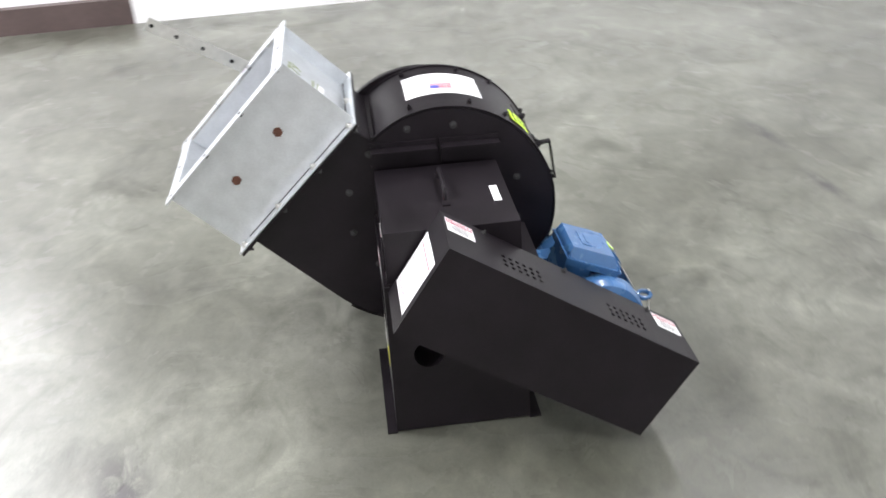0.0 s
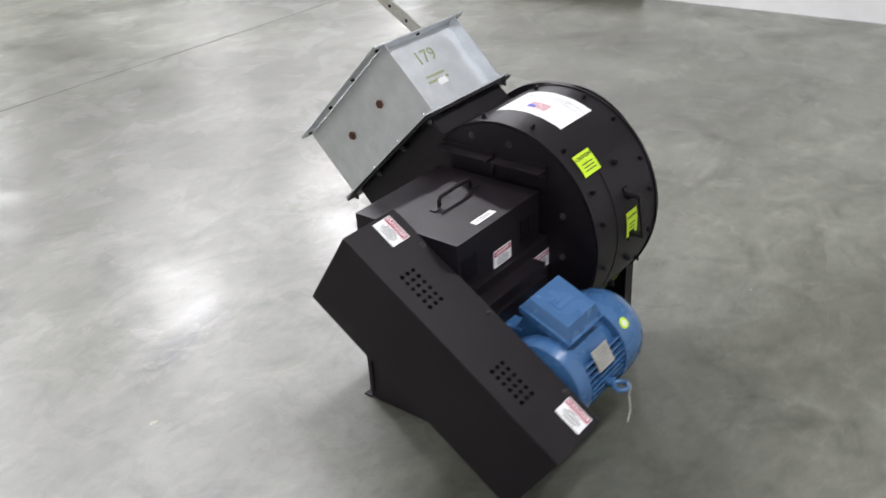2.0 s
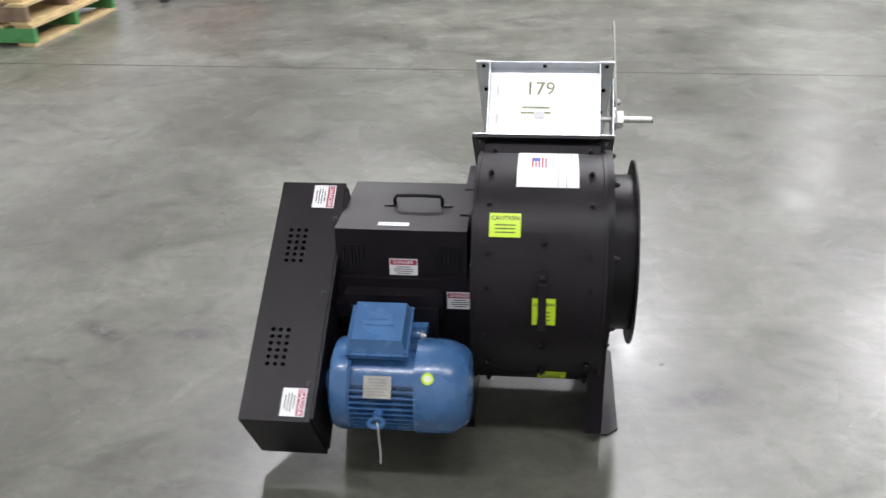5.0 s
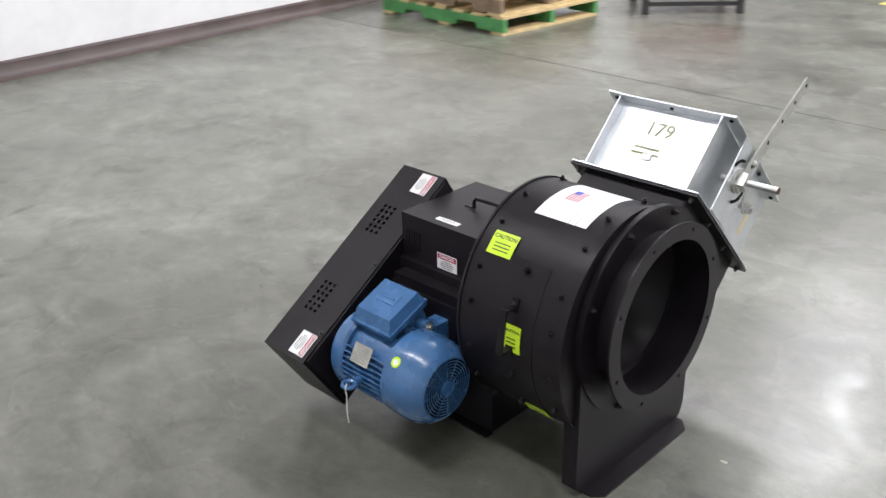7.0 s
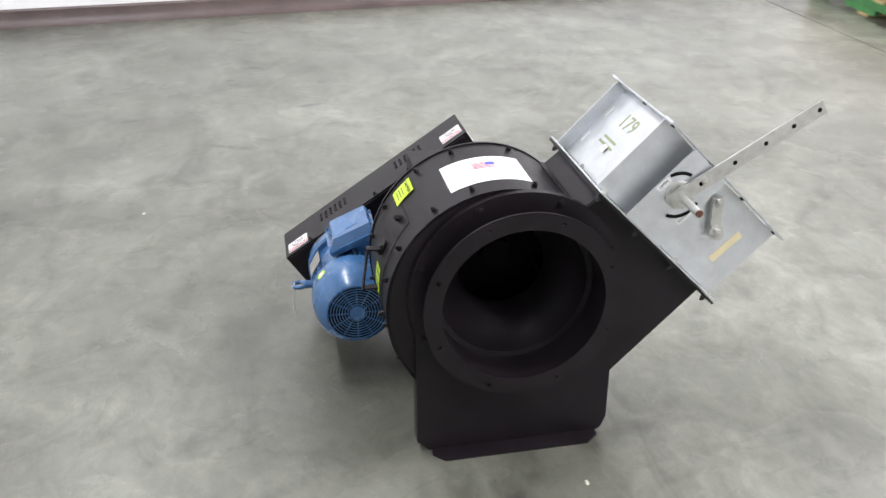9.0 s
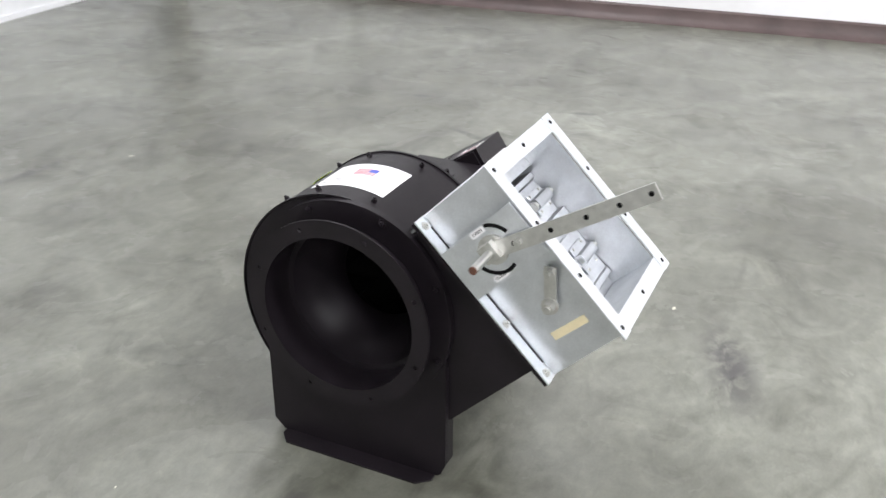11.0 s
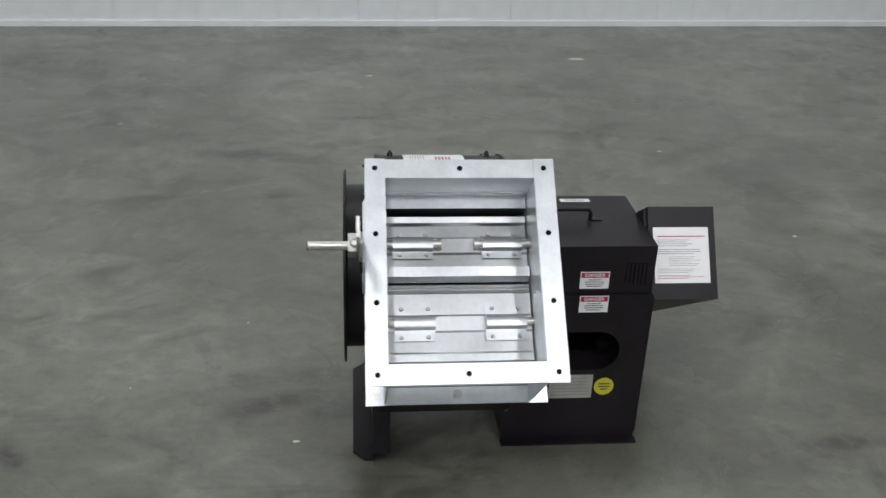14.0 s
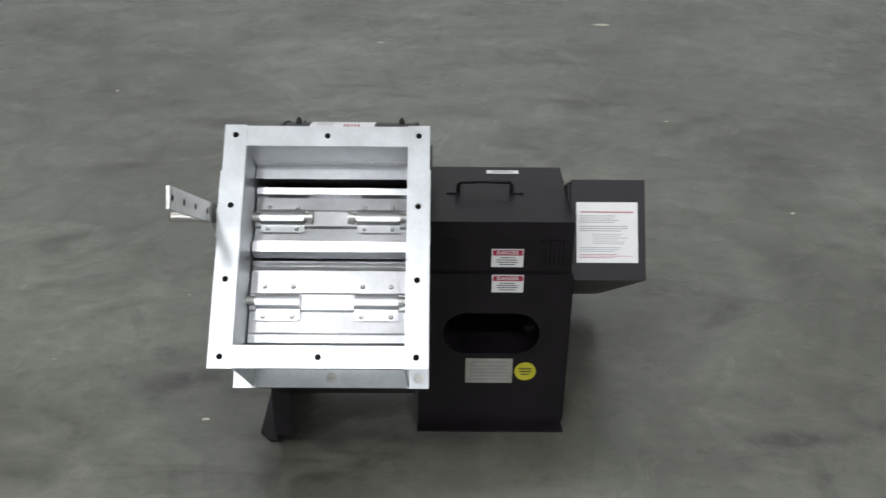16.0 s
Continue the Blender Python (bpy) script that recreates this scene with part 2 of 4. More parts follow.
def lathe(bm, profile, y, z, seg=64, closed=False):
    """Turns (x, radius) pairs about an axis along x."""
    rings = []
    for x, r in profile:
        rings.append([bm.verts.new((x, y + r * math.cos(2 * math.pi * i / seg), z + r * math.sin(2 * math.pi * i / seg))) for i in range(seg)])
    pairs = list(zip(rings, rings[1:])) + ([(rings[-1], rings[0])] if closed else [])
    for a, b in pairs:
        for i in range(seg):
            bm.faces.new((a[i], a[(i + 1) % seg], b[(i + 1) % seg], b[i]))
    if not closed:
        bm.faces.new(rings[0])
        bm.faces.new(rings[-1][::-1])
    return bm


def rod(bm, p0, p1, r, seg=12, r1=None):
    p0, p1 = Vector(p0), Vector(p1)
    q = (p1 - p0).to_track_quat("Z", "Y").to_matrix().to_4x4()
    m = Matrix.Translation(p0) @ q
    h = (p1 - p0).length
    lo = [bm.verts.new(m @ Vector((r * math.cos(a), r * math.sin(a), 0))) for a in (2 * math.pi * i / seg for i in range(seg))]
    r1 = r if r1 is None else r1
    hi = [bm.verts.new(m @ Vector((r1 * math.cos(a), r1 * math.sin(a), h))) for a in (2 * math.pi * i / seg for i in range(seg))]
    bm.faces.new(lo[::-1])
    bm.faces.new(hi)
    for i in range(seg):
        bm.faces.new((lo[i], lo[(i + 1) % seg], hi[(i + 1) % seg], hi[i]))
    return bm


def pipe(path, r, seg=10, closed=False):
    bm = bmesh.new()
    pts = [Vector(p) for p in path]
    n = len(pts)
    rings, up = [], None
    for i, p in enumerate(pts):
        a = pts[(i - 1) % n] if closed or i else p
        b = pts[(i + 1) % n] if closed or i < n - 1 else p
        d = (b - a).normalized()
        if up is None:
            up = d.orthogonal().normalized()
        up = (up - d * up.dot(d)).normalized()
        side = d.cross(up)
        rings.append([bm.verts.new(p + r * (math.cos(t) * up + math.sin(t) * side)) for t in (2 * math.pi * k / seg for k in range(seg))])
    pairs = list(zip(rings, rings[1:])) + ([(rings[-1], rings[0])] if closed else [])
    for a, b in pairs:
        for k in range(seg):
            bm.faces.new((a[k], a[(k + 1) % seg], b[(k + 1) % seg], b[k]))
    if not closed:
        bm.faces.new(rings[0][::-1])
        bm.faces.new(rings[-1])
    return bm


def hexbolt(p, way, r=0.007, h=0.006, washer=True):
    p, way = Vector(p), Vector(way).normalized()
    bm = bmesh.new()
    if washer:
        rod(bm, p - way * 0.002, p + way * 0.0018, r * 1.45, 14)
    rod(bm, p - way * 0.001, p + way * h, r, 6)
    rod(bm, p + way * (h - 0.001), p + way * (h + 0.004), r * 0.55, 10)
    return bm


def cut(ob, bm, name="cutter"):
    """Cuts the closed shape bm out of ob's mesh."""
    me = mesh_of(name, bm, ob.data.materials[0])
    tool = new(name, me)
    mod = ob.modifiers.new("cut", "BOOLEAN")
    mod.object, mod.operation, mod.solver = tool, "DIFFERENCE", "EXACT"
    done = bpy.data.meshes.new_from_object(ob.evaluated_get(bpy.context.evaluated_depsgraph_get()))
    ob.modifiers.clear()
    ob.data = done
    bpy.data.objects.remove(tool)


def lettering(name, text, size, m, mat, parent):
    cu = bpy.data.curves.new("letters", "FONT")
    cu.body, cu.size, cu.align_x, cu.align_y, cu.extrude = text, size, "CENTER", "CENTER", 0.0002
    cu.resolution_u = 2
    cu.offset = 0.012 * size
    tmp = new("letters", cu)
    me = bpy.data.meshes.new_from_object(tmp.evaluated_get(bpy.context.evaluated_depsgraph_get()))
    bpy.data.objects.remove(tmp)
    me.transform(m)
    me.materials.clear()
    me.materials.append(mat)
    ob = new(name, me)
    ob.parent = parent
    return ob


def face_frame(center, right, up):
    r = Vector(right).normalized()
    u = Vector(up)
    u = (u - r * u.dot(r)).normalized()
    n = r.cross(u)
    m = Matrix((r, u, n)).transposed().to_4x4()
    m.translation = Vector(center)
    return m


def sheet(m, w, h, t=0.0008, z=0.0, x=0.0, y=0.0):
    return box((x - w / 2, y - h / 2, z), (x + w / 2, y + h / 2, z + t), m)


def print_lines(m, w, h, rows, z, seed=0, left=False, weight=0.22):
    rnd = random.Random(seed)
    bm = bmesh.new()
    for i in range(rows):
        y = h / 2 - (i + 0.5) * h / rows
        k = w * rnd.uniform(0.6, 1.0)
        x = (k - w) / 2 if left else 0.0
        solid_box(bm, (x - k / 2, y - h / rows * weight, z), (x + k / 2, y + h / rows * weight, z + 0.0002), m)
    return bm


def danger_label(center, right, up, w, h, parent):
    m = face_frame(center, right, up)
    base = part("warning_label", sheet(m, w, h), PAPER, parent, "white warning label with a red heading band")
    part("heading", sheet(m, w * 0.94, h * 0.3, 0.0002, 0.0008, 0, h * 0.3), RED, base, "red heading band")
    lettering("heading_text", "DANGER", h * 0.27, m @ Matrix.Translation((0, h * 0.3, 0.0012)), PAPER, base)
    part("small_print", print_lines(m @ Matrix.Translation((0, -h * 0.16, 0)), w * 0.72, h * 0.5, 4, 0.0009, 1, False, 0.17), INK, base)
    return base


# ---- the room ----
ROOM = dict(x0=-17.0, x1=4.56, y0=-22.0, y1=4.10, h=5.5)
SQUARE = radians(3.6)          # the walls stand a little askew to the fan
EAST = Matrix.Translation((4.56, 0.5, 0)) @ Matrix.Rotation(SQUARE, 4, "Z") @ Matrix.Translation((-4.56, -0.5, 0))
LOW = Matrix.Translation((-3.31, -1.5, 0)) @ Matrix.Rotation(SQUARE, 4, "Z")


def build_room():
    R = ROOM
    bm = bmesh.new()
    solid_box(bm, (R["x0"] - 1.6, R["y0"] - 0.6, -0.15), (R["x1"] + 2.2, R["y1"] + 0.8, 0))
    tagged(part("floor", bm, CONCRETE), "polished grey concrete warehouse floor, mottled and scuffed", "floor", kind="structure")
    bm = box((R["x0"] - 1.6, R["y0"] - 0.6, R["h"]), (R["x1"] + 2.2, R["y1"] + 0.8, R["h"] + 0.15))
    tagged(part("ceiling", bm, CEILING), "plain white warehouse ceiling", "ceiling", kind="structure")
    tagged(part("wall_east", box((R["x1"], R["y0"] - 1.0, 0), (R["x1"] + 0.2, R["y1"] + 0.06, R["h"]), EAST), WHITE_WALL), "smooth white painted warehouse wall", "wall", kind="structure")
    tagged(part("wall_west", box((R["x0"] - 0.2, R["y0"], 0), (R["x0"], R["y1"] + 0.4, R["h"])), WHITE_WALL), "plain white warehouse wall", "wall", kind="structure")
    tagged(part("wall_south", box((R["x0"], R["y0"] - 0.2, 0), (R["x1"] + 1.9, R["y0"], R["h"])), WHITE_WALL), "plain white warehouse wall", "wall", kind="structure")
    turn = Matrix.Translation((0.5, R["y1"], 0)) @ Matrix.Rotation(SQUARE, 4, "Z")
    north = tagged(part("wall_north", box((-18.2, 0.02, 0), (3.86, 0.2, R["h"]), turn), PANEL), "white ribbed plastic panel wall", "wall", kind="structure")
    me = None
    n = 0
    x = -6.0
    while x < 3.5:
        if me is None:
            me = mesh_of("panel", box((0.0007, 0, 0.035), (0.2493, 0.022, R["h"]), None, 0.002, 1), PANEL)
        ob = new("panel", me)
        ob.parent = north
        ob.matrix_basis = turn @ Matrix.Translation((x, 0, 0))
        x += 0.25
        n += 1
    part("base_strip", box((-18, -0.012, 0), (3.84, 0.02, 0.035), turn, 0.003), PANEL, north)
    # cove base along the smooth wall
    bm = bmesh.new()
    y0, y1 = R["y0"], R["y1"] + 0.03
    prof = [(0.0, 0.105), (-0.02, 0.105), (-0.03, 0.095), (-0.035, 0.045), (-0.055, 0.015), (-0.085, 0.001), (0.0, 0.001)]
    lo = [bm.verts.new((R["x1"] + px, y0, pz)) for px, pz in prof]
    hi = [bm.verts.new((R["x1"] + px, y1, pz)) for px, pz in prof]
    for i in range(len(prof)):
        j = (i + 1) % len(prof)
        bm.faces.new((lo[i], lo[j], hi[j], hi[i]))
    bm.faces.new(lo)
    bm.faces.new(hi[::-1])
    bm.transform(EAST)
    tagged(part("baseboard", bm, BROWN), "dirty brown cove base along the white wall", "baseboard", kind="structure")
    # saw-cut joints
    for a, b in (((-12.0, -0.004, 0.0), (5.0, 0.004, 0.0012)),):
        tagged(part("floor_joint", box(a, b, Matrix.Translation((-0.3, -3.05, 0)) @ Matrix.Rotation(radians(-1.2), 4, "Z")), JOINT), "thin dark saw-cut joint in the concrete floor", "floor joint", kind="structure")
    tagged(part("floor_line", box((-2.5, -6.47, 0), (1.2, -6.35, 0.0012), Matrix.Rotation(radians(3), 4, "Z")), LINE_PAINT), "worn yellow painted line on the floor", "floor line", kind="structure")
    half = tagged(part("wall_low", box((-0.12, -1.5, 0), (0, 5.3, 1.1), LOW, 0.004), WHITE_WALL), "low white partition wall with a curb", "wall", kind="structure")
    for n, y0, y1, mat in (("light_curb", 0.10, 5.3, WHITE_WALL), ("light_curb", -1.5, -0.90, WHITE_WALL), ("dark_curb", -0.90, 0.10, BROWN)):
        part(n, box((0, y0, 0), (0.06, y1, 0.14), LOW, 0.006), mat, half, "dark brown curb" if mat is BROWN else "")


def build_wall_bits():
    x = ROOM["x1"]
    ob = tagged(part("conduit", pipe([EAST @ Vector(p) for p in ((x - 0.02, 2.62, 0.11), (x - 0.02, 2.6, 0.9), (x - 0.02, 2.61, 2.4))], 0.012, 8), RUBBER), "dark cable conduit running up the white wall", "conduit")
    part("conduit_clip", box((x - 0.034, 2.58, 0.30), (x, 2.64, 0.33), EAST, 0.003), DARK_STEEL, ob)
    tagged(part("corner_trim", box((x - 0.10, 4.14, 0), (x, 4.2, 3.0), EAST, 0.006), BROWN), "dark corner trim between the two walls", "trim", kind="structure")


def build_lamps():
    first = None
    for x, y, share in LAMPS:
        if first is None:
            bm = bmesh.new()
            lathe(bm, [(0.03, 0.2), (0.05, 0.25), (0.16, 0.16), (0.22, 0.10), (0.34, 0.09)], 0, 0, 32)
            bm.transform(Matrix.Rotation(radians(-90), 4, "Y"))
            first = tagged(new("ceiling_lamp"), "round white high-bay lamp hanging from the ceiling", "lamp", "high-bay lamps")
            part("shade", bm, CEILING, first)
            bm = bmesh.new()
            rod(bm, (0, 0, 0.34), (0, 0, 0.5), 0.012, 8)
            part("stem", bm, DARK_STEEL, first)
            bm = bmesh.new()
            rod(bm, (0, 0, 0.02), (0, 0, 0.03), 0.2, 32)
            part("diffuser", bm, GLOW, first, "glowing white diffuser")
            first.matrix_basis = Matrix.Translation((x, y, LAMP_Z))
        else:
            copy_thing(first, Matrix.Translation((x, y, LAMP_Z)))
        la = bpy.data.lights.new("lamp_light", "AREA")
        la.shape, la.size, la.energy, la.color = "DISK", 0.55, LAMP_WATTS * share, (1.0, 0.985, 1.04)
        new("lamp_light", la).matrix_basis = Matrix.Translation((x, y, LAMP_Z - 0.01))


def build_strip_lamps():
    first = None
    for x in (-1.9, 0.4, 2.7):
        m = Matrix.Translation((x, 1.7, LAMP_Z))
        if first is None:
            first = tagged(new("strip_lamp"), "long white fluorescent strip lamp under the ceiling", "lamp", "strip lamps")
            part("housing", box((-1.0, -0.18, 0.04), (1.0, 0.18, 0.12), None, 0.01), CEILING, first)
            part("stem", box((-0.02, -0.02, 0.12), (0.02, 0.02, 0.5)), DARK_STEEL, first)
            part("diffuser", box((-0.97, -0.16, 0.02), (0.97, 0.16, 0.04), None, 0.004), GLOW, first, "glowing white diffuser")
            first.matrix_basis = m
        else:
            copy_thing(first, m)
        la = bpy.data.lights.new("strip_light", "AREA")
        la.shape, la.size, la.size_y, la.energy, la.color = "RECTANGLE", 1.9, 0.3, STRIP_WATTS, (1.0, 0.985, 1.04)
        new("strip_light", la).matrix_basis = Matrix.Translation((x, 1.7, LAMP_Z - 0.01))


build_room()
build_wall_bits()
build_lamps()
build_strip_lamps()

# ---- the fan ----
CY, CZ = -0.095, 0.402          # shaft
XD, XI = 0.055, -0.227          # drive side and inlet side of the scroll
fan = tagged(new("centrifugal_fan"), "black belt-driven centrifugal blower with blue motor and galvanised outlet damper", "industrial fan")


def scroll_r(deg):
    return 0.2845 - (0.00052 if deg > 0 else 0.000386) * deg


def scroll_pt(deg, off=0.0):
    r = scroll_r(deg) + off
    return CY + r * math.cos(radians(deg)), CZ + r * math.sin(radians(deg))


DUCT_LOW, DUCT_TOP = (-0.536, 0.367), (-0.284, 0.619)
OUTLINE = [scroll_pt(128 - i * (263 / 70)) for i in range(71)] + [DUCT_LOW, DUCT_TOP]


def strip(path, x0, x1, t=0.003):
    """A bent sheet that follows a path in (y, z), t thick to its outside."""
    bm = bmesh.new()
    n = len(path)
    rows = []
    for i, (y, z) in enumerate(path):
        a, b = path[max(0, i - 1)], path[min(n - 1, i + 1)]
        d = Vector((b[0] - a[0], b[1] - a[1])).normalized()
        o = Vector((-d.y, d.x)) * t
        rows.append([bm.verts.new(p) for p in ((x0, y, z), (x1, y, z), (x1, y + o.x, z + o.y), (x0, y + o.x, z + o.y))])
    for a, b in zip(rows, rows[1:]):
        for k in range(4):
            bm.faces.new((a[k], a[(k + 1) % 4], b[(k + 1) % 4], b[k]))
    bm.faces.new(rows[0][::-1])
    bm.faces.new(rows[-1])
    return bm


def side_plate(x0, x1, hole):
    """A side of the scroll with a round hole about the shaft."""
    bm = bmesh.new()
    n = 96
    ring = []
    pts = []
    full = OUTLINE + [OUTLINE[0]]
    lens = [0]
    for a, b in zip(full, full[1:]):
        lens.append(lens[-1] + math.dist(a, b))
    # the outline again, by angle about the shaft
    def edge(deg):
        d = (math.cos(radians(deg)), math.sin(radians(deg)))
        best = None
        for a, b in zip(full, full[1:]):
            ex, ey = b[0] - a[0], b[1] - a[1]
            den = d[0] * ey - d[1] * ex
            if abs(den) < 1e-9:
                continue
            ax, ay = a[0] - CY, a[1] - CZ
            s = (ax * ey - ay * ex) / den
            u = (ax * d[1] - ay * d[0]) / den
            if s > 0 and -1e-6 <= u <= 1 + 1e-6:
                best = s if best is None else max(best, s)
        return best
    degs = sorted(set([i * 360 / n for i in range(n)] + [math.degrees(math.atan2(z - CZ, y - CY)) % 360 for y, z in (DUCT_LOW, DUCT_TOP)]))
    rows = []
    for g in degs:
        r = edge(g)
        c, s = math.cos(radians(g)), math.sin(radians(g))
        rows.append([bm.verts.new((x, CY + q * c, CZ + q * s)) for x, q in ((x0, hole), (x1, hole), (x1, r), (x0, r))])
    for a, b in zip(rows, rows[1:] + rows[:1]):
        for k in range(4):
            bm.faces.new((a[k], a[(k + 1) % 4], b[(k + 1) % 4], b[k]))
    return bm


def build_housing():
    h = part("scroll_housing", strip(OUTLINE[:72], XI, XD, 0.003), BLACK, fan, "black painted scroll wrapper sheet", 50)
    part("side_plate", side_plate(XD, XD + 0.004, 0.03), BLACK, h)
    part("side_plate", side_plate(XI - 0.004, XI, 0.19), BLACK, h)
    # upper duct wall from the tongue
    tongue = scroll_pt(128)
    part("duct_wall", strip([DUCT_TOP, tongue], XI, XD, 0.003), BLACK, h)
    # rims of the side plates stand proud of the wrapper
    for x0, x1 in ((XD - 0.002, XD + 0.005), (XI - 0.006, XI + 0.002)):
        part("rim", strip([scroll_pt(127 - i * (258 / 70), 0.003) for i in range(71)], x0, x1, 0.0035), BLACK, h)
    # folded lip of the tongue
    part("tongue_lip", box((XI, tongue[0] - 0.004, tongue[1] - 0.004), (XD, tongue[0] + 0.006, tongue[1] + 0.012), None, 0.002), BLACK, h)
    # outlet flange of the housing
    m = Matrix.Translation((-0.086, -0.41, 0.487)) @ Matrix.Rotation(radians(45), 4, "X")
    for a, b in (((-0.176, 0.172, -0.008), (0.176, 0.21, -0.003)), ((-0.176, -0.21, -0.008), (0.176, -0.172, -0.003)), ((-0.176, -0.172, -0.008), (-0.139, 0.172, -0.003)), ((0.139, -0.172, -0.008), (0.176, 0.172, -0.003))):
        part("outlet_flange", box(a, b, m, 0.001, 1), BLACK, h)
    # studs along the wrapper and bolts on the plates
    for deg in (100, 68, 48, 24, 8, -14, -32, -52):
        for x in (XD - 0.03, XI + 0.028):
            y, z = scroll_pt(deg, 0.003)
            part("bolt", hexbolt((x, y, z), (0, math.cos(radians(deg)), math.sin(radians(deg))), 0.006, 0.008, False), BLACK, h)
    for deg in (30, 12, -20, -38):
        y, z = scroll_pt(deg, 0.003)
        part("bolt", hexbolt((-0.098, y, z), (0, math.cos(radians(deg)), math.sin(radians(deg))), 0.008, 0.012, False), BLACK, h)
    for i in range(12):
        g = radians(15 + i * 30)
        part("bolt", hexbolt((XD + 0.004, CY + 0.205 * math.cos(g), CZ + 0.205 * math.sin(g)), (1, 0, 0), 0.006, 0.005), DARK_STEEL, h)
    # door in the wrapper with its pull
    door = part("access_door", strip([scroll_pt(34 - i * 7.5, 0.0035) for i in range(11)], -0.155, -0.035, 0.0012), BLACK, h)
    strap = bmesh.new()
    for (d0, o0), (d1, o1) in (((13, 0.005), (12.4, 0.040)), ((12.4, 0.040), (-5.4, 0.040)), ((-5.4, 0.040), (-6, 0.005))):
        (y0, z0), (y1, z1) = scroll_pt(d0, o0), scroll_pt(d1, o1)
        d = Vector((0, y1 - y0, z1 - z0))
        solid_box(strap, (-0.002, -0.009, -0.002), (d.length + 0.002, 0.009, 0.002), face_frame((-0.096, y0, z0), d, (1, 0, 0)))
    part("pull_handle", strap, BLACK, h)
    for deg in (14.5, -7.5):
        y, z = scroll_pt(deg, 0.006)
        part("handle_foot", box((-0.010, -0.002, -0.012), (0.010, 0.002, 0.012), Matrix.Translation((-0.096, y, z)) @ Matrix.Rotation(radians(deg), 4, "X"), 0.001, 1), BLACK, h)
        part("bolt", hexbolt((-0.096, y + 0.002, z), (0, math.cos(radians(deg)), math.sin(radians(deg))), 0.005, 0.004, False), DARK_STEEL, h)
    # inlet: ring, spool and flange
    bm = bmesh.new()
    lathe(bm, [(XI - 0.005, 0.243), (XI - 0.022, 0.243), (XI - 0.022, 0.187), (XI - 0.005, 0.187)], CY, CZ, 96, True)
    ring = part("inlet_ring", bm, BLACK, fan)
    for i in range(8):
        g = radians(22 + i * 45)
        part("clip", hexbolt((XI - 0.022, CY + 0.229 * math.cos(g), CZ + 0.229 * math.sin(g)), (-1, 0, 0), 0.0065, 0.009), BLACK, ring)
    bm = bmesh.new()
    lathe(bm, [(XI - 0.01, 0.186), (-0.302, 0.186), (-0.302, 0.181), (XI - 0.01, 0.181)], CY, CZ, 96, True)
    spool = part("inlet_spool", bm, BLACK, fan)
    bm = bmesh.new()
    lathe(bm, [(-0.300, 0.2205), (-0.305, 0.2205), (-0.305, 0.181), (-0.300, 0.181)], CY, CZ, 96, True)
    fl = part("inlet_flange", bm, BLACK, fan)
    bm = bmesh.new()
    for i in range(8):
        g = radians(22 + i * 45)
        rod(bm, (-0.32, CY + 0.203 * math.cos(g), CZ + 0.203 * math.sin(g)), (-0.29, CY + 0.203 * math.cos(g), CZ + 0.203 * math.sin(g)), 0.0055, 12)
    cut(fl, bm)
    bm = bmesh.new()
    prof = [(XI - 0.012, 0.183), (XI + 0.014, 0.182), (XI + 0.016, 0.170), (XI + 0.035, 0.164), (XI + 0.06, 0.148), (XI + 0.095, 0.122), (XI + 0.125, 0.107), (XI + 0.14, 0.105)]
    prof += [(x, r + 0.004) for x, r in prof[::-1]]
    lathe(bm, prof, CY, CZ, 80, True)
    part("inlet_cone", bm, BLACK, fan)
    # wheel inside, coloured near-black for the shade in the scroll
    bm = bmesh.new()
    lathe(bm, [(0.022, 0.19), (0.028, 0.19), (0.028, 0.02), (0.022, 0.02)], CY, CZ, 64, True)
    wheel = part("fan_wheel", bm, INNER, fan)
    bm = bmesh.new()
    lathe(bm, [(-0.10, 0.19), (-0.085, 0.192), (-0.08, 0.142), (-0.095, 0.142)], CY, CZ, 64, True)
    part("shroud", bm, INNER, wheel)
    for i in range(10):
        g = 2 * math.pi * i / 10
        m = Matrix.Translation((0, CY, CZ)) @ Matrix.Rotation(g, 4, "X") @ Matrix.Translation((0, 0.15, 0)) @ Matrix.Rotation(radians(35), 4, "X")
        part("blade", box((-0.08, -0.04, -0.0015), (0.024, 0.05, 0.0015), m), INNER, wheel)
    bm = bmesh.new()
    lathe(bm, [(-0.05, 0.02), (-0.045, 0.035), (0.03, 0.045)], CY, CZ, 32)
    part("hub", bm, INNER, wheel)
    # supports under the inlet side
    bm = bmesh.new()
    outline = [(-0.305, 0.004), (0.107, 0.004), (0.133, 0.03), (0.133, 0.32), (0.05, 0.36), (-0.24, 0.36), (-0.326, 0.32), (-0.326, 0.04), (-0.315, 0.012)]
    prism(bm, outline, -0.244, -0.239)
    sup = part("support_plate", bm, BLACK, fan)
    bm = bmesh.new()
    rod(bm, (-0.30, CY, CZ), (-0.18, CY, CZ), 0.192, 96)
    cut(sup, bm)
    part("support_side", box((-0.2395, 0.1295, 0.03), (-0.205, 0.1335, 0.30), None, 0.0015, 1), BLACK, sup)
    part("support_side", box((-0.2395, -0.3265, 0.04), (-0.205, -0.3225, 0.30), None, 0.0015, 1), BLACK, sup)
    bm = bmesh.new()
    vs = [(-0.244, -0.30), (-0.244, 0.10), (-0.262, 0.10), (-0.288, 0.075), (-0.288, -0.27), (-0.262, -0.30)]
    lo = [bm.verts.new((x, y, 0.0)) for x, y in vs]
    hi = [bm.verts.new((x, y, 0.005)) for x, y in vs]
    bm.faces.new(lo[::-1])
    bm.faces.new(hi)
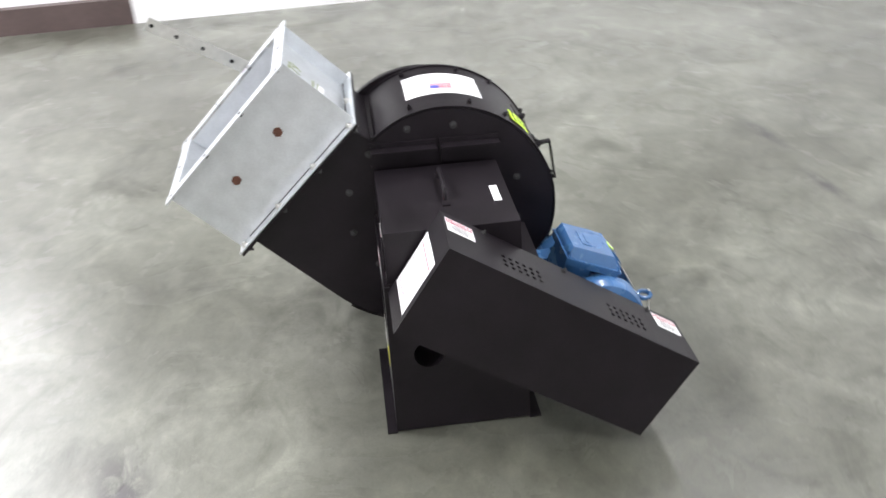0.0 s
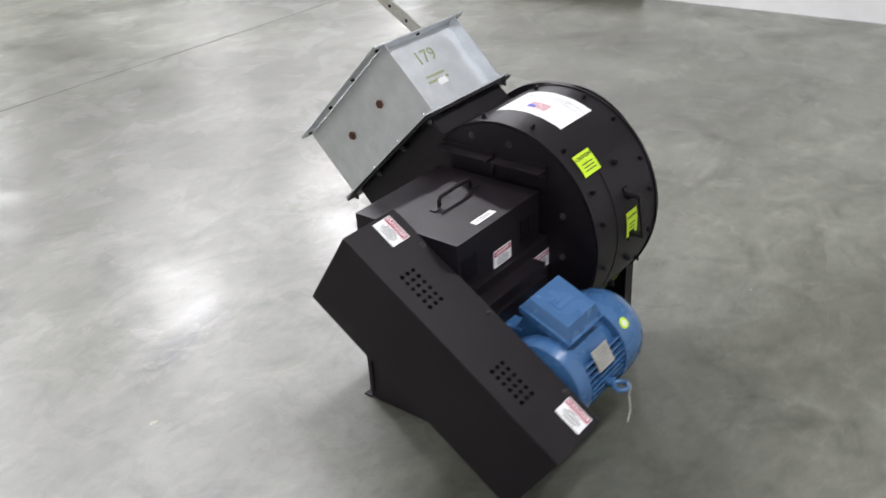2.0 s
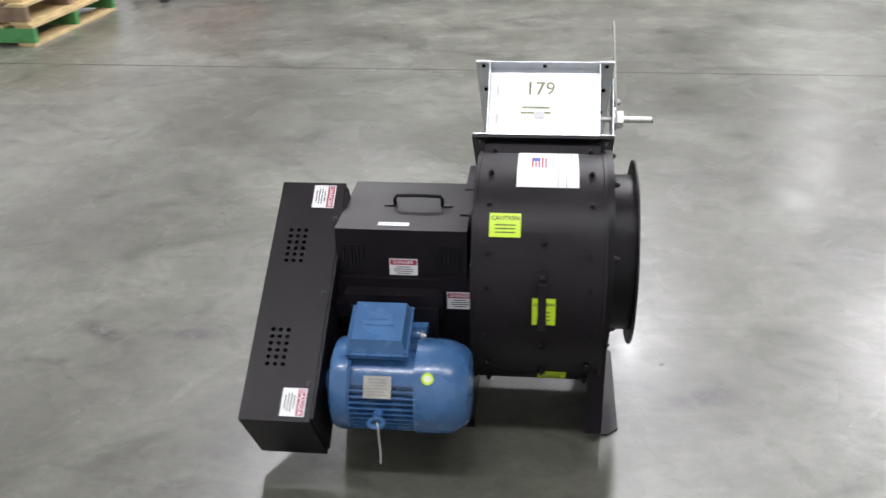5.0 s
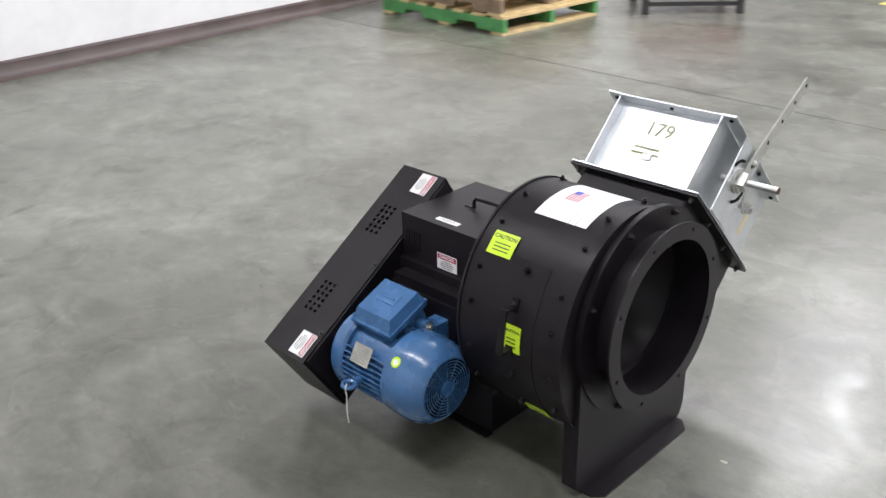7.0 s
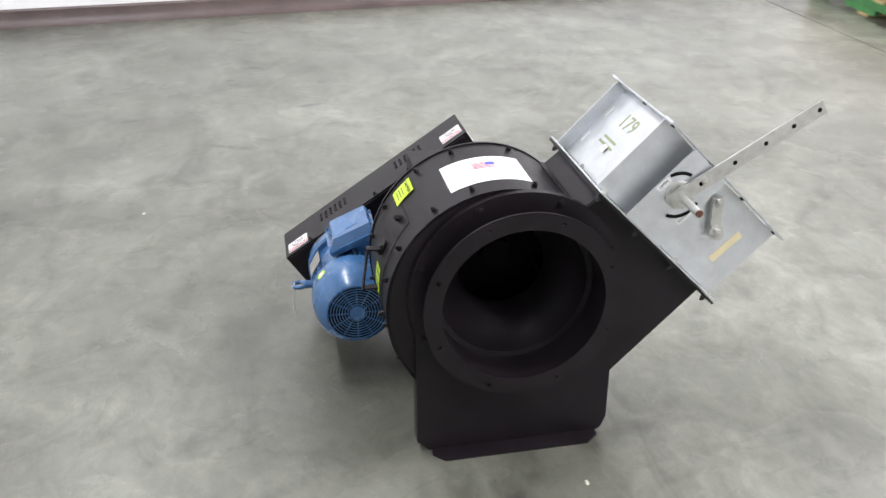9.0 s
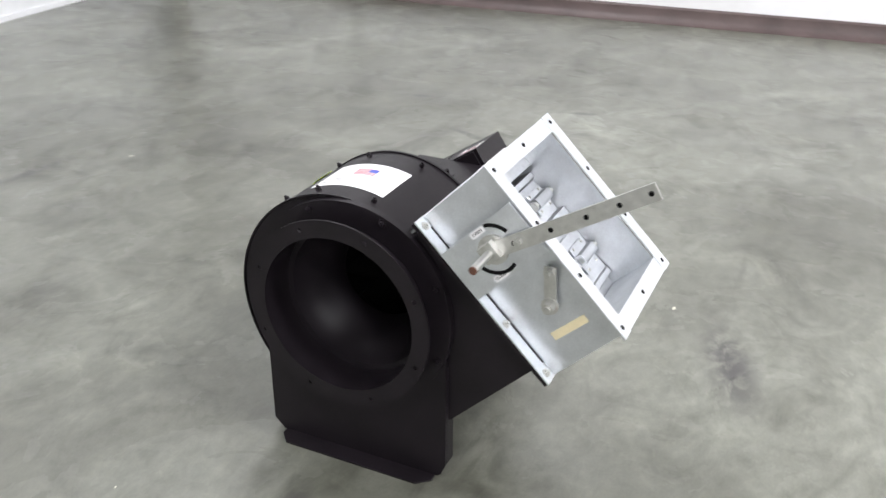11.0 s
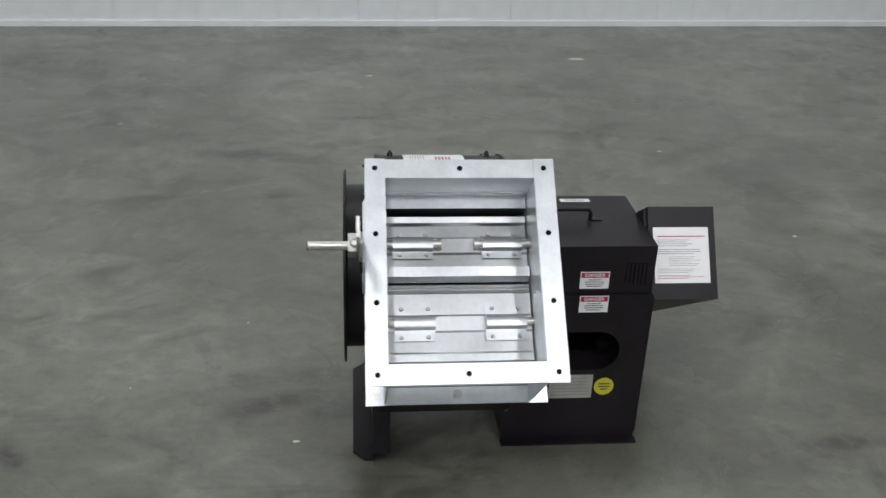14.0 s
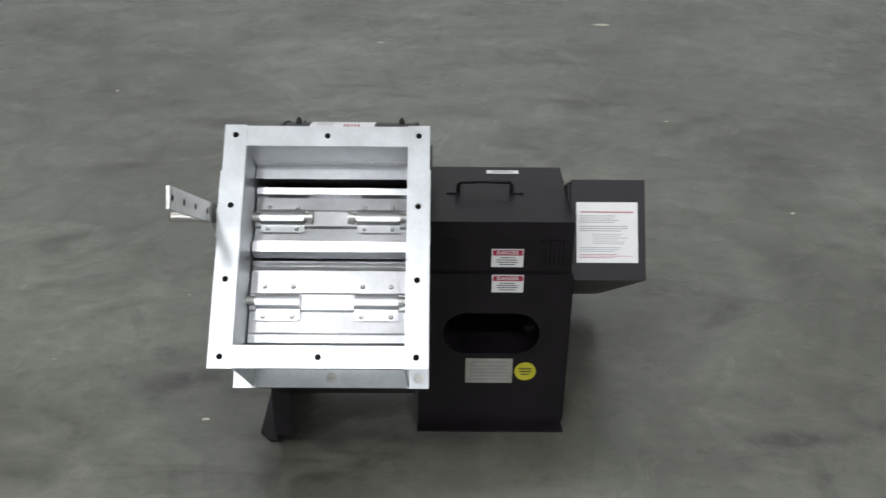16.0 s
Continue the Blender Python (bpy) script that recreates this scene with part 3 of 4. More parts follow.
    for i in range(6):
        bm.faces.new((lo[i], lo[(i + 1) % 6], hi[(i + 1) % 6], hi[i]))
    part("support_foot", bm, BLACK, sup)
    # printed sheet over the top of the scroll
    lab = part("printed_label", strip([scroll_pt(101 - i * 4.25, 0.0034) for i in range(11)], -0.170, -0.032, 0.0006), PAPER, fan, "large white printed label with a small flag", 60)
    for j in range(6):
        x = -0.155 + j * 0.006
        part("print_line", strip([scroll_pt(98 - i * (1.9 + 0.4 * (j % 3)), 0.0041) for i in range(16)], x, x + 0.0016, 0.0002), GREY_INK, lab)
    for j in range(5):
        x = -0.098 + j * 0.0075
        part("flag_stripe", strip([scroll_pt(86 - i * 1.5, 0.0041) for i in range(9)], x, x + 0.004, 0.0002), RED, lab)
    part("flag_corner", strip([scroll_pt(86 - i * 1.2, 0.0044) for i in range(5)], -0.083, -0.066, 0.0002), BLUE_INK, lab)
    # yellow labels
    for d0, d1, x0, x1 in ((43, 31.5, -0.046, 0.022), (5, -7.5, -0.125, -0.075), (-40, -50, -0.155, -0.09)):
        y_lab = part("caution_label", strip([scroll_pt(d0 + (d1 - d0) * i / 4, 0.0062) for i in range(5)], x0, x1, 0.0006), YELLOW, fan, "fluorescent yellow warning label")
        mid = (d0 + d1) / 2
        y, z = scroll_pt(d0 + (d1 - d0) * 0.22, 0.0072)
        out = Vector((0, math.cos(radians(mid)), math.sin(radians(mid))))
        up = Vector((0, -math.sin(radians(mid)), math.cos(radians(mid))))
        lettering("heading_text", "CAUTION", (x1 - x0) * 0.2, face_frame(((x0 + x1) / 2, y, z), up.cross(out), up), INK, y_lab)
        for k in range(3):
            g = d0 + (d1 - d0) * (0.48 + 0.15 * k)
            part("small_print", strip([scroll_pt(g, 0.0069), scroll_pt(g - 0.5, 0.0069)], x0 + 0.012, x1 - 0.012, 0.0002), INK, y_lab)


def build_pedestal():
    x0, x1, yf, yb = 0.063, 0.386, -0.240, 0.066
    ped = part("bearing_pedestal", box((x0, yf, 0.004), (x1, yb, 0.395), None, 0.003), BLACK, fan)
    bm = bmesh.new()
    w, r = 0.104, 0.051
    pts = []
    for i in range(17):
        a = radians(-90 + i * 180 / 16)
        pts.append((0.221 + w - r + r * math.cos(a), 0.249 + r * math.sin(a)))
    for i in range(17):
        a = radians(90 + i * 180 / 16)
        pts.append((0.221 - w + r + r * math.cos(a), 0.249 + r * math.sin(a)))
    lo = [bm.verts.new((x, yf - 0.02, z)) for x, z in pts]
    hi = [bm.verts.new((x, yf + 0.22, z)) for x, z in pts]
    bm.faces.new(lo)
    bm.faces.new(hi[::-1])
    for i in range(len(pts)):
        j = (i + 1) % len(pts)
        bm.faces.new((lo[i], hi[i], hi[j], lo[j]))
    cut(ped, bm)
    bm = bmesh.new()
    rod(bm, (0.30, -0.155, 0.208), (0.42, -0.155, 0.208), 0.034, 32)
    cut(ped, bm)
    part("foot_angle", box((x0 - 0.002, -0.262, 0.0), (x1 + 0.003, yf + 0.001, 0.005), None, 0.001, 1), BLACK, ped)
    part("foot_angle", box((x0 - 0.002, yb - 0.001, 0.0), (x1 + 0.003, yb + 0.026, 0.005), None, 0.001, 1), BLACK, ped)
    part("side_lip", box((x1 - 0.001, yf, 0.02), (x1 + 0.003, yf + 0.012, 0.39), None, 0.001, 1), BLACK, ped)
    # cover over the bearings
    cov = part("bearing_cover", box((0.078, -0.232, 0.393), (0.383, 0.050, 0.513), None, 0.004), BLACK, fan, "black removable bearing cover with louvres and a handle")
    hd = part("cover_handle", pipe([(0.148, -0.09, 0.512), (0.148, -0.09, 0.530), (0.153, -0.09, 0.538), (0.2, -0.09, 0.540), (0.258, -0.09, 0.538), (0.263, -0.09, 0.530), (0.263, -0.09, 0.512)], 0.0048, 10), BLACK, cov)
    for x in (0.135, 0.276):
        part("handle_foot", box((x - 0.012, -0.098, 0.512), (x + 0.012, -0.082, 0.516), None, 0.0015), BLACK, cov)
    for xs in ((0.095, 0.155), (0.318, 0.372)):
        for k in range(6):
            x = xs[0] + (xs[1] - xs[0]) * (k + 0.5) / 6
            for y0, y1 in ((-0.2355, -0.2315), (0.0495, 0.0535)):
                part("louvre", box((x - 0.0032, y0, 0.418), (x + 0.0026, y1, 0.472), None, 0.0012, 1), BLACK, cov)
    for y in (-0.234, 0.0505):
        part("cover_hem", box((0.077, y, 0.386), (0.384, y + 0.0035, 0.398), None, 0.001, 1), BLACK, cov)
    m = face_frame((0.250, 0.020, 0.5135), (1, 0, 0), (0, 1, 0))
    s = part("barcode_label", sheet(m, 0.072, 0.017), PAPER, cov, "small white barcode label")
    part("bars", print_lines(m, 0.06, 0.011, 3, 0.0009, 3), GREY_INK, s)
    # slinger guard between cover and scroll
    for y0, y1 in ((-0.236, -0.085), (-0.075, 0.060)):
        part("guard_angle", box((0.060, y0, 0.556), (0.092, y1, 0.561), None, 0.001, 1), BLACK, fan)
        part("guard_angle", box((0.060, y0, 0.515), (0.065, y1, 0.572), None, 0.001, 1), BLACK, fan)
    danger_label((0.249, -0.2325, 0.430), (1, 0, 0), (0, 0, 1), 0.066, 0.042, cov)
    danger_label((0.251, -0.2408, 0.374), (1, 0, 0), (0, 0, 1), 0.066, 0.042, fan)
    danger_label((0.226, 0.0508, 0.418), (-1, 0, 0), (0, 0, 1), 0.066, 0.044, cov)
    danger_label((0.093, 0.0668, 0.343), (-1, 0, 0), (0, 0, 1), 0.062, 0.044, fan)
    m = face_frame((0.219, -0.2405, 0.153), (1, 0, 0), (0, 0, 1))
    p = part("rating_plate", sheet(m, 0.103, 0.064, 0.001), PLATE, ped, "etched metal rating plate")
    part("plate_print", print_lines(m, 0.09, 0.054, 6, 0.0011, 5), GREY_INK, p)
    bm = bmesh.new()
    rod(bm, (0.2985, -0.2405, 0.152), (0.2985, -0.2418, 0.152), 0.0235, 28)
    p = part("round_label", bm, DULL_YELLOW, ped, "round yellow arrow label")
    part("label_print", print_lines(face_frame((0.2985, -0.2416, 0.152), (1, 0, 0), (0, 0, 1)), 0.028, 0.022, 3, 0.0004, 2), INK, p)


GU, GN = Vector((0, 0.835, -0.5502)), Vector((0, 0.5502, 0.835))


def guard_pt(x, a, n):
    return Vector((x, 0, 0)) + GU * a + GN * n


def build_belt_guard():
    m = Matrix((Vector((1, 0, 0)), GU, GN)).transposed().to_4x4()
    x0, x1, a0, a1, n0, n1 = 0.386, 0.541, -0.402, 0.206, 0.188, 0.401
    g = part("belt_guard", box((x0, a0, n0), (x1, a1, n1), m, 0.005, 3), BLACK, fan, "black sheet-metal belt guard, sloping, with vent holes")
    bm = bmesh.new()
    for a_mid in (-0.225, 0.035):
        for i in range(6):
            for j in range(3):
                a = a_mid + (i - 2.5) * 0.0165
                x = 0.482 + (j - 1) * 0.0175
                rod(bm, m @ Vector((x, a, n1 - 0.02)), m @ Vector((x, a, n1 + 0.01)), 0.0052, 12)
    cut(g, bm)
    part("seam_lip", box((x0 - 0.006, a0 + 0.01, n0 + 0.01), (x0 + 0.001, a1 - 0.01, n1 - 0.004), m, 0.002), BLACK, g)
    for a in (-0.30, -0.10, 0.12):
        part("screw", hexbolt(m @ Vector((x0 + 0.012, a, n1)), GN, 0.0045, 0.004), DARK_STEEL, g)
    danger_label(m @ Vector((0.4345, -0.362, n1 + 0.0003)), m.to_3x3() @ Vector((0, 1, 0)), m.to_3x3() @ Vector((1, 0, 0)) * -1, 0.064, 0.053, g)
    danger_label(m @ Vector((0.4265, 0.163, n1 + 0.0003)), m.to_3x3() @ Vector((0, 1, 0)), m.to_3x3() @ Vector((1, 0, 0)) * -1, 0.064, 0.053, g)
    f = face_frame(m @ Vector((0.4605, a0 - 0.0004, 0.289)), (1, 0, 0), GN)
    p = part("instruction_sheet", sheet(f, 0.129, 0.128), PAPER, g, "white printed instruction sheet")
    part("title_line", sheet(f, 0.112, 0.0022, 0.0002, 0.0009, 0, 0.043), RED, p)
    part("print_block", print_lines(f @ Matrix.Translation((-0.003, 0.028, 0)), 0.11, 0.018, 4, 0.0009, 4, True, 0.14), GREY_INK, p)
    part("print_block", print_lines(f @ Matrix.Translation((-0.003, 0.008, 0)), 0.11, 0.014, 3, 0.0009, 6, True, 0.16), GREY_INK, p)
    part("print_block", print_lines(f @ Matrix.Translation((0.012, -0.014, 0)), 0.085, 0.024, 6, 0.0009, 7, True, 0.12), GREY_INK, p)
    part("print_block", print_lines(f @ Matrix.Translation((-0.003, -0.036, 0)), 0.11, 0.012, 3, 0.0009, 9, True, 0.13), GREY_INK, p)
    part("foot_line", print_lines(f @ Matrix.Translation((-0.003, -0.05, 0)), 0.11, 0.010, 3, 0.0009, 8, True, 0.14), RED, p)


MY, MZ = 0.232, 0.217


def around(deg, r):
    return MY + r * math.cos(radians(deg)), MZ + r * math.sin(radians(deg))


def build_motor():
    bm = bmesh.new()
    lathe(bm, [(0.15, 0.086), (0.335, 0.086)], MY, MZ, 48)
    mot = part("motor", bm, BLUE, fan, "blue enamelled electric motor with cooling fins")
    for i in range(34):
        deg = -95 + i * 8
        if 40 < deg < 92 or 14 < deg < 40 and 0:
            continue
        m = Matrix.Translation((0, MY, MZ)) @ Matrix.Rotation(radians(deg), 4, "X")
        part("fin", box((0.166, 0.08, -0.0016), (0.318, 0.1015, 0.0016), m, 0.0008, 1), BLUE, mot)
    bm = bmesh.new()
    lathe(bm, [(0.312, 0.099), (0.318, 0.104), (0.345, 0.104), (0.356, 0.098), (0.366, 0.07), (0.372, 0.03), (0.392, 0.022)], MY, MZ, 56)
    part("end_shield", bm, BLUE, mot)
    bm = bmesh.new()
    lathe(bm, [(0.172, 0.095), (0.172, 0.1055), (0.13, 0.107), (0.10, 0.104), (0.078, 0.096), (0.064, 0.085), (0.058, 0.077), (0.058, 0.06)], MY, MZ, 64)
    cowl = part("fan_cowl", bm, BLUE, mot, "rounded blue fan cowl")
    for k in range(8):
        bm = bmesh.new()
        r = 0.024 + k * 0.0072
        lathe(bm, [(0.0585, r - 0.0013), (0.0585, r + 0.0013), (0.0566, r + 0.0011), (0.0566, r - 0.0011)], MY, MZ, 40, True)
        part("grille_ring", bm, BLUE, cowl)
    bm = bmesh.new()
    rod(bm, (0.0586, MY, MZ), (0.0574, MY, MZ), 0.076, 40)
    part("grille_backing", bm, INNER, cowl)
    for k in range(12):
        y, z = around(k * 30, 0.02)
        y2, z2 = around(k * 30, 0.077)
        bm = bmesh.new()
        rod(bm, (0.0572, y, z), (0.0577, y2, z2), 0.0012, 6)
        part("grille_spoke", bm, BLUE, cowl)
    bm = bmesh.new()
    rod(bm, (0.058, MY, MZ), (0.053, MY, MZ), 0.02, 24)
    part("grille_hub", bm, BLUE, cowl)
    # terminal box
    up = Vector((0, 0.39, 0.921))
    fr = face_frame((0.256, 0.222, 0.346), (-1, 0, 0), Vector((0, -0.921, 0.39)))
    tb = part("terminal_box", box((-0.052, -0.006, -0.085), (0.052, 0.056, 0.0), fr, 0.008), BLUE, mot)
    part("box_rim", box((-0.066, -0.064, -0.012), (0.066, 0.064, -0.001), fr, 0.004), BLUE, tb)
    bm = solid_box(bmesh.new(), (-0.066, -0.064, 0.0), (0.066, 0.064, 0.030), fr)
    inv = fr.inverted()
    for v in bm.verts:
        q = inv @ v.co
        if q.z > 0.02:
            q.x *= 0.84
            q.y = q.y * 0.92 if q.y > 0 else q.y * 0.66
            v.co = fr @ q
    part("box_lid", bevel(bm, 0.009, 3), BLUE, tb)
    part("lid_rim", box((-0.069, -0.067, -0.001), (0.069, 0.067, 0.005), fr, 0.002), BLUE, tb)
    part("lid_badge", sheet(fr, 0.062, 0.034, 0.0014, 0.0298, 0, 0.014), BLUE, tb)
    part("badge_bar", sheet(fr, 0.036, 0.006, 0.0012, 0.0310, 0, 0.014), BLUE, tb)
    for sx, sy in ((-1, -1), (1, -1), (-1, 1), (1, 1)):
        part("lid_screw", hexbolt(fr @ Vector((sx * 0.061, sy * 0.059, 0.006)), fr.to_3x3() @ Vector((0, 0, 1)), 0.004, 0.004), BLUE, tb)
    bm = bmesh.new()
    rod(bm, fr @ Vector((0.05, 0.03, -0.05)), fr @ Vector((0.085, 0.03, -0.05)), 0.016, 16)
    part("conduit_hub", bm, BLUE, tb)
    part("plug", hexbolt(fr @ Vector((0.085, 0.03, -0.05)), fr.to_3x3() @ Vector((1, 0, 0)), 0.009, 0.006), ZINC, tb)
    # rating plate, sticker
    y, z = around(30, 0.1025)
    o = Vector((0, math.cos(radians(30)), math.sin(radians(30))))
    f = face_frame((0.250, y, z), (-1, 0, 0), Vector((0, -o.z, o.y)))
    rp = part("rating_plate", sheet(f, 0.06, 0.048, 0.0015), PLATE, mot, "etched metal rating plate")
    part("plate_print", print_lines(f, 0.052, 0.04, 6, 0.0016, 9), GREY_INK, rp)
    y, z = around(42, 0.1068)
    o = Vector((0, math.cos(radians(42)), math.sin(radians(42))))
    bm = bmesh.new()
    rod(bm, Vector((0.142, y, z)) - o * 0.001, Vector((0.142, y, z)) + o * 0.0006, 0.013, 24)
    st = part("round_sticker", bm, YELLOW, cowl, "round yellow-green sticker")
    bm = bmesh.new()
    rod(bm, Vector((0.142, y, z)) + o * 0.0004, Vector((0.142, y, z)) + o * 0.0009, 0.0075, 20)
    part("sticker_centre", bm, PAPER, cowl, "pale printed sticker centre")
    # eye bolt with a wire tag
    y, z = around(-5, 0.10)
    bm = bmesh.new()
    rod(bm, (0.248, y, z), (0.248, y + 0.02, z), 0.011, 16)
    part("eye_boss", bm, BLUE, mot)
    ring = [(0.248 + 0.0155 * math.cos(t), y + 0.034 + 0.0155 * math.sin(t), z) for t in (2 * math.pi * i / 20 for i in range(20))]
    eye = part("lifting_eye", pipe(ring, 0.0055, 10, True), BLUE, mot)
    part("wire_tie", pipe([(0.243, y + 0.046, z + 0.01), (0.24, y + 0.053, z), (0.241, y + 0.05, z - 0.02), (0.238, y + 0.054, z - 0.06), (0.240, y + 0.05, z - 0.095)], 0.0016, 6), WIRE, mot, "thin pale wire tie")
    # feet and slide base against the pedestal
    for x in (0.185, 0.295):
        part("motor_foot", box((x - 0.022, 0.115, 0.125), (x + 0.022, 0.16, 0.31), None, 0.004), BLUE, mot)
    base = part("motor_base", box((0.14, 0.098, 0.08), (0.345, 0.114, 0.345), None, 0.002), BLACK, fan)
    for z in (0.11, 0.325):
        part("slide_rail", box((0.135, 0.064, z - 0.018), (0.38, 0.099, z + 0.018), None, 0.002), BLACK, base)
    part("top_ledge", box((0.135, 0.064, 0.345), (0.36, 0.105, 0.372), None, 0.002), BLACK, base)
    bm = bmesh.new()
    rod(bm, (0.372, MY, MZ), (0.40, MY, MZ), 0.014, 16)
    part("motor_shaft", bm, DARK_STEEL, mot)


# outlet damper: local x along the shaft, v up the flange, w out of the outlet
DM = Matrix.Translation((-0.086, -0.41, 0.487)) @ Matrix.Rotation(radians(45), 4, "X")
DEPTH = 0.206


def build_damper():
    def bx(a, b, bev=0.0008):
        return box(a, b, DM, bev, 1)
    hx, hv, fx, fv = 0.138, 0.173, 0.176, 0.21
    dam = part("outlet_damper", bx((-hx, hv, 0.0035), (hx, hv + 0.003, DEPTH - 0.0035)), GALV, fan, "galvanised steel outlet damper with two blades and a hand lever")
    part("web", bx((-hx, -hv - 0.003, 0.0035), (hx, -hv, DEPTH - 0.0035)), GALV, dam)
    part("web", bx((-hx - 0.003, -fv + 0.002, 0.0045), (-hx, fv - 0.002, DEPTH - 0.0045)), GALV, dam)
    part("web", bx((hx, -fv + 0.002, 0.0045), (hx + 0.003, fv - 0.002, DEPTH - 0.0045)), GALV, dam)
    for w0, w1 in ((0.0, 0.003), (DEPTH - 0.003, DEPTH)):
        side_w = (w0, w1) if w0 == 0 else (w0 + 0.0016, w1 + 0.0016)
        part("flange_strip", bx((-fx + 0.001, hv, w0), (fx - 0.001, fv, w1)), GALV, dam)
        part("flange_strip", bx((-fx + 0.001, -fv, w0), (fx - 0.001, -hv, w1)), GALV, dam)
        part("flange_strip", bx((-fx, -fv - 0.001, side_w[0] + 0.0004), (-hx, fv + 0.001, side_w[1] + 0.0004)), GALV, dam)
        part("flange_strip", bx((hx, -fv - 0.001, side_w[0] + 0.0004), (fx, fv + 0.001, side_w[1] + 0.0004)), GALV, dam)
    # bolt holes are solid plugs, their inner shade given as near-black colour
    for v in (-0.192, -0.064, 0.064, 0.192):
        for x in (-0.157, 0.157):
            bm = bmesh.new()
            rod(bm, DM @ Vector((x, v, DEPTH - 0.006)), DM @ Vector((x, v, DEPTH + 0.0026)), 0.0052, 12)
            part("bolt_hole", bm, INNER, dam)
            part("flange_bolt", hexbolt(DM @ Vector((x, v, -0.008)), DM.to_3x3() @ Vector((0, 0, -1)), 0.006, 0.008), DARK_STEEL, dam)
            part("flange_bolt", hexbolt(DM @ Vector((x, v, 0.0035)), DM.to_3x3() @ Vector((0, 0, 1)), 0.0065, 0.005), ZINC, dam)
    for v in (-0.192, 0.192):
        bm = bmesh.new()
        rod(bm, DM @ Vector((0, v, DEPTH - 0.006)), DM @ Vector((0, v, DEPTH + 0.0012)), 0.0052, 12)
        part("bolt_hole", bm, INNER, dam)
        part("flange_bolt", hexbolt(DM @ Vector((0, v, 0.0035)), DM.to_3x3() @ Vector((0, 0, 1)), 0.0065, 0.005), ZINC, dam)
    # stop along the upper web, with its slots
    part("blade_stop", bx((-hx + 0.002, 0.147, 0.115), (hx - 0.002, hv - 0.0005, 0.1175)), BLADE, dam)
    part("blade_stop", bx((-hx + 0.002, 0.147, 0.088), (hx - 0.002, 0.1495, 0.1155)), BLADE, dam)
    for x in (-0.078, 0.092):
        part("slot", bx((x - 0.018, hv - 0.0012, 0.131), (x + 0.018, hv + 0.0002, 0.1345)), INNER, dam)
    part("web_fold", bx((-hx + 0.002, hv - 0.002, 0.1345), (hx - 0.002, hv + 0.0005, 0.137)), BLADE, dam)
    part("blade_stop", bx((-hx + 0.002, -hv + 0.0005, 0.088), (hx - 0.002, -hv + 0.018, 0.091)), BLADE, dam)
    # blades: folded sheets, outline in (v, w)
    upper = [(0.138, 0.092), (0.134, 0.1065), (0.122, 0.1055), (0.117, 0.0985), (0.094, 0.0992), (0.090, 0.1045), (0.062, 0.1045), (0.058, 0.1005), (0.034, 0.1012), (0.030, 0.1175), (0.011, 0.1165), (0.007, 0.108), (0.004, 0.098)]
    lower = [(0.003, 0.093), (-0.002, 0.100), (-0.009, 0.1015), (-0.010, 0.0985), (-0.017, 0.100), (-0.020, 0.1035), (-0.060, 0.1038), (-0.064, 0.1065), (-0.091, 0.1068), (-0.094, 0.1018), (-0.131, 0.1034), (-0.135, 0.1062), (-0.149, 0.1066), (-0.155, 0.092)]
    for v, prof, tilt, reach, half_v in ((0.076, upper, -1.0, 0.015, 0.027), (-0.077, lower, -0.6, 0.0, 0.034)):
        bm = bmesh.new()
        rows = [[bm.verts.new(DM @ Vector((x, pv, pw + dw))) for x, dw in ((-hx + 0.003, 0.0), (hx - 0.003, 0.0), (hx - 0.003, -0.0015), (-hx + 0.003, -0.0015))] for pv, pw in prof]
        for a, b in zip(rows, rows[1:]):
            for k in range(4):
                bm.faces.new((a[k], a[(k + 1) % 4], b[(k + 1) % 4], b[k]))
        bm.faces.new(rows[0][::-1])
        bm.faces.new(rows[-1])
        blade = part("damper_blade", bm, BLADE, dam, "folded sheet-steel damper blade", 12)
        bm_m = DM @ Matrix.Translation((0, v, 0.106)) @ Matrix.Rotation(radians(tilt), 4, "X")
        for sx in (-1, 1):
            bm = bmesh.new()
            rod(bm, DM @ Vector((sx * (hx + (0.012 if sx < 0 else 0.004)), v, 0.1135)), DM @ Vector((sx * (0.047 - reach), v, 0.1135)), 0.0078, 16)
            part("blade_shaft", bm, ZINC, dam)
            if reach:
                bm = bmesh.new()
                rod(bm, DM @ Vector((sx * 0.0385, v, 0.1135)), DM @ Vector((sx * 0.0310, v, 0.1135)), 0.0105, 18)
                part("shaft_collar", bevel(bm, 0.001, 1), ZINC, dam)
            xc = sx * 0.085
            for v0, v1 in ((-half_v, -0.0115), (0.0115, half_v)):
                part("shaft_bracket", box((xc - 0.038, v0, 0.0003), (xc + 0.038, v1, 0.0022), bm_m, 0.0007, 1), BLADE, blade)
            bm = bmesh.new()
            arch = [(0.0135, 0.0), (0.0125, 0.0125), (0.0105, 0.0155), (0.0075, 0.0168), (-0.0075, 0.0168), (-0.0105, 0.0155), (-0.0125, 0.0125), (-0.0135, 0.0)]
            ends = [[bm.verts.new(bm_m @ Vector((xc + k * 0.038, pv, pw))) for pv, pw in arch] for k in (-1, 1)]
            for i in range(len(arch) - 1):
                bm.faces.new((ends[0][i], ends[1][i], ends[1][i + 1], ends[0][i + 1]))
            bm.faces.new(ends[0])
            bm.faces.new(ends[1][::-1])
            bm.faces.new((ends[0][0], ends[0][-1], ends[1][-1], ends[1][0]))
            part("shaft_saddle", bm, BLADE, blade, "", 30)
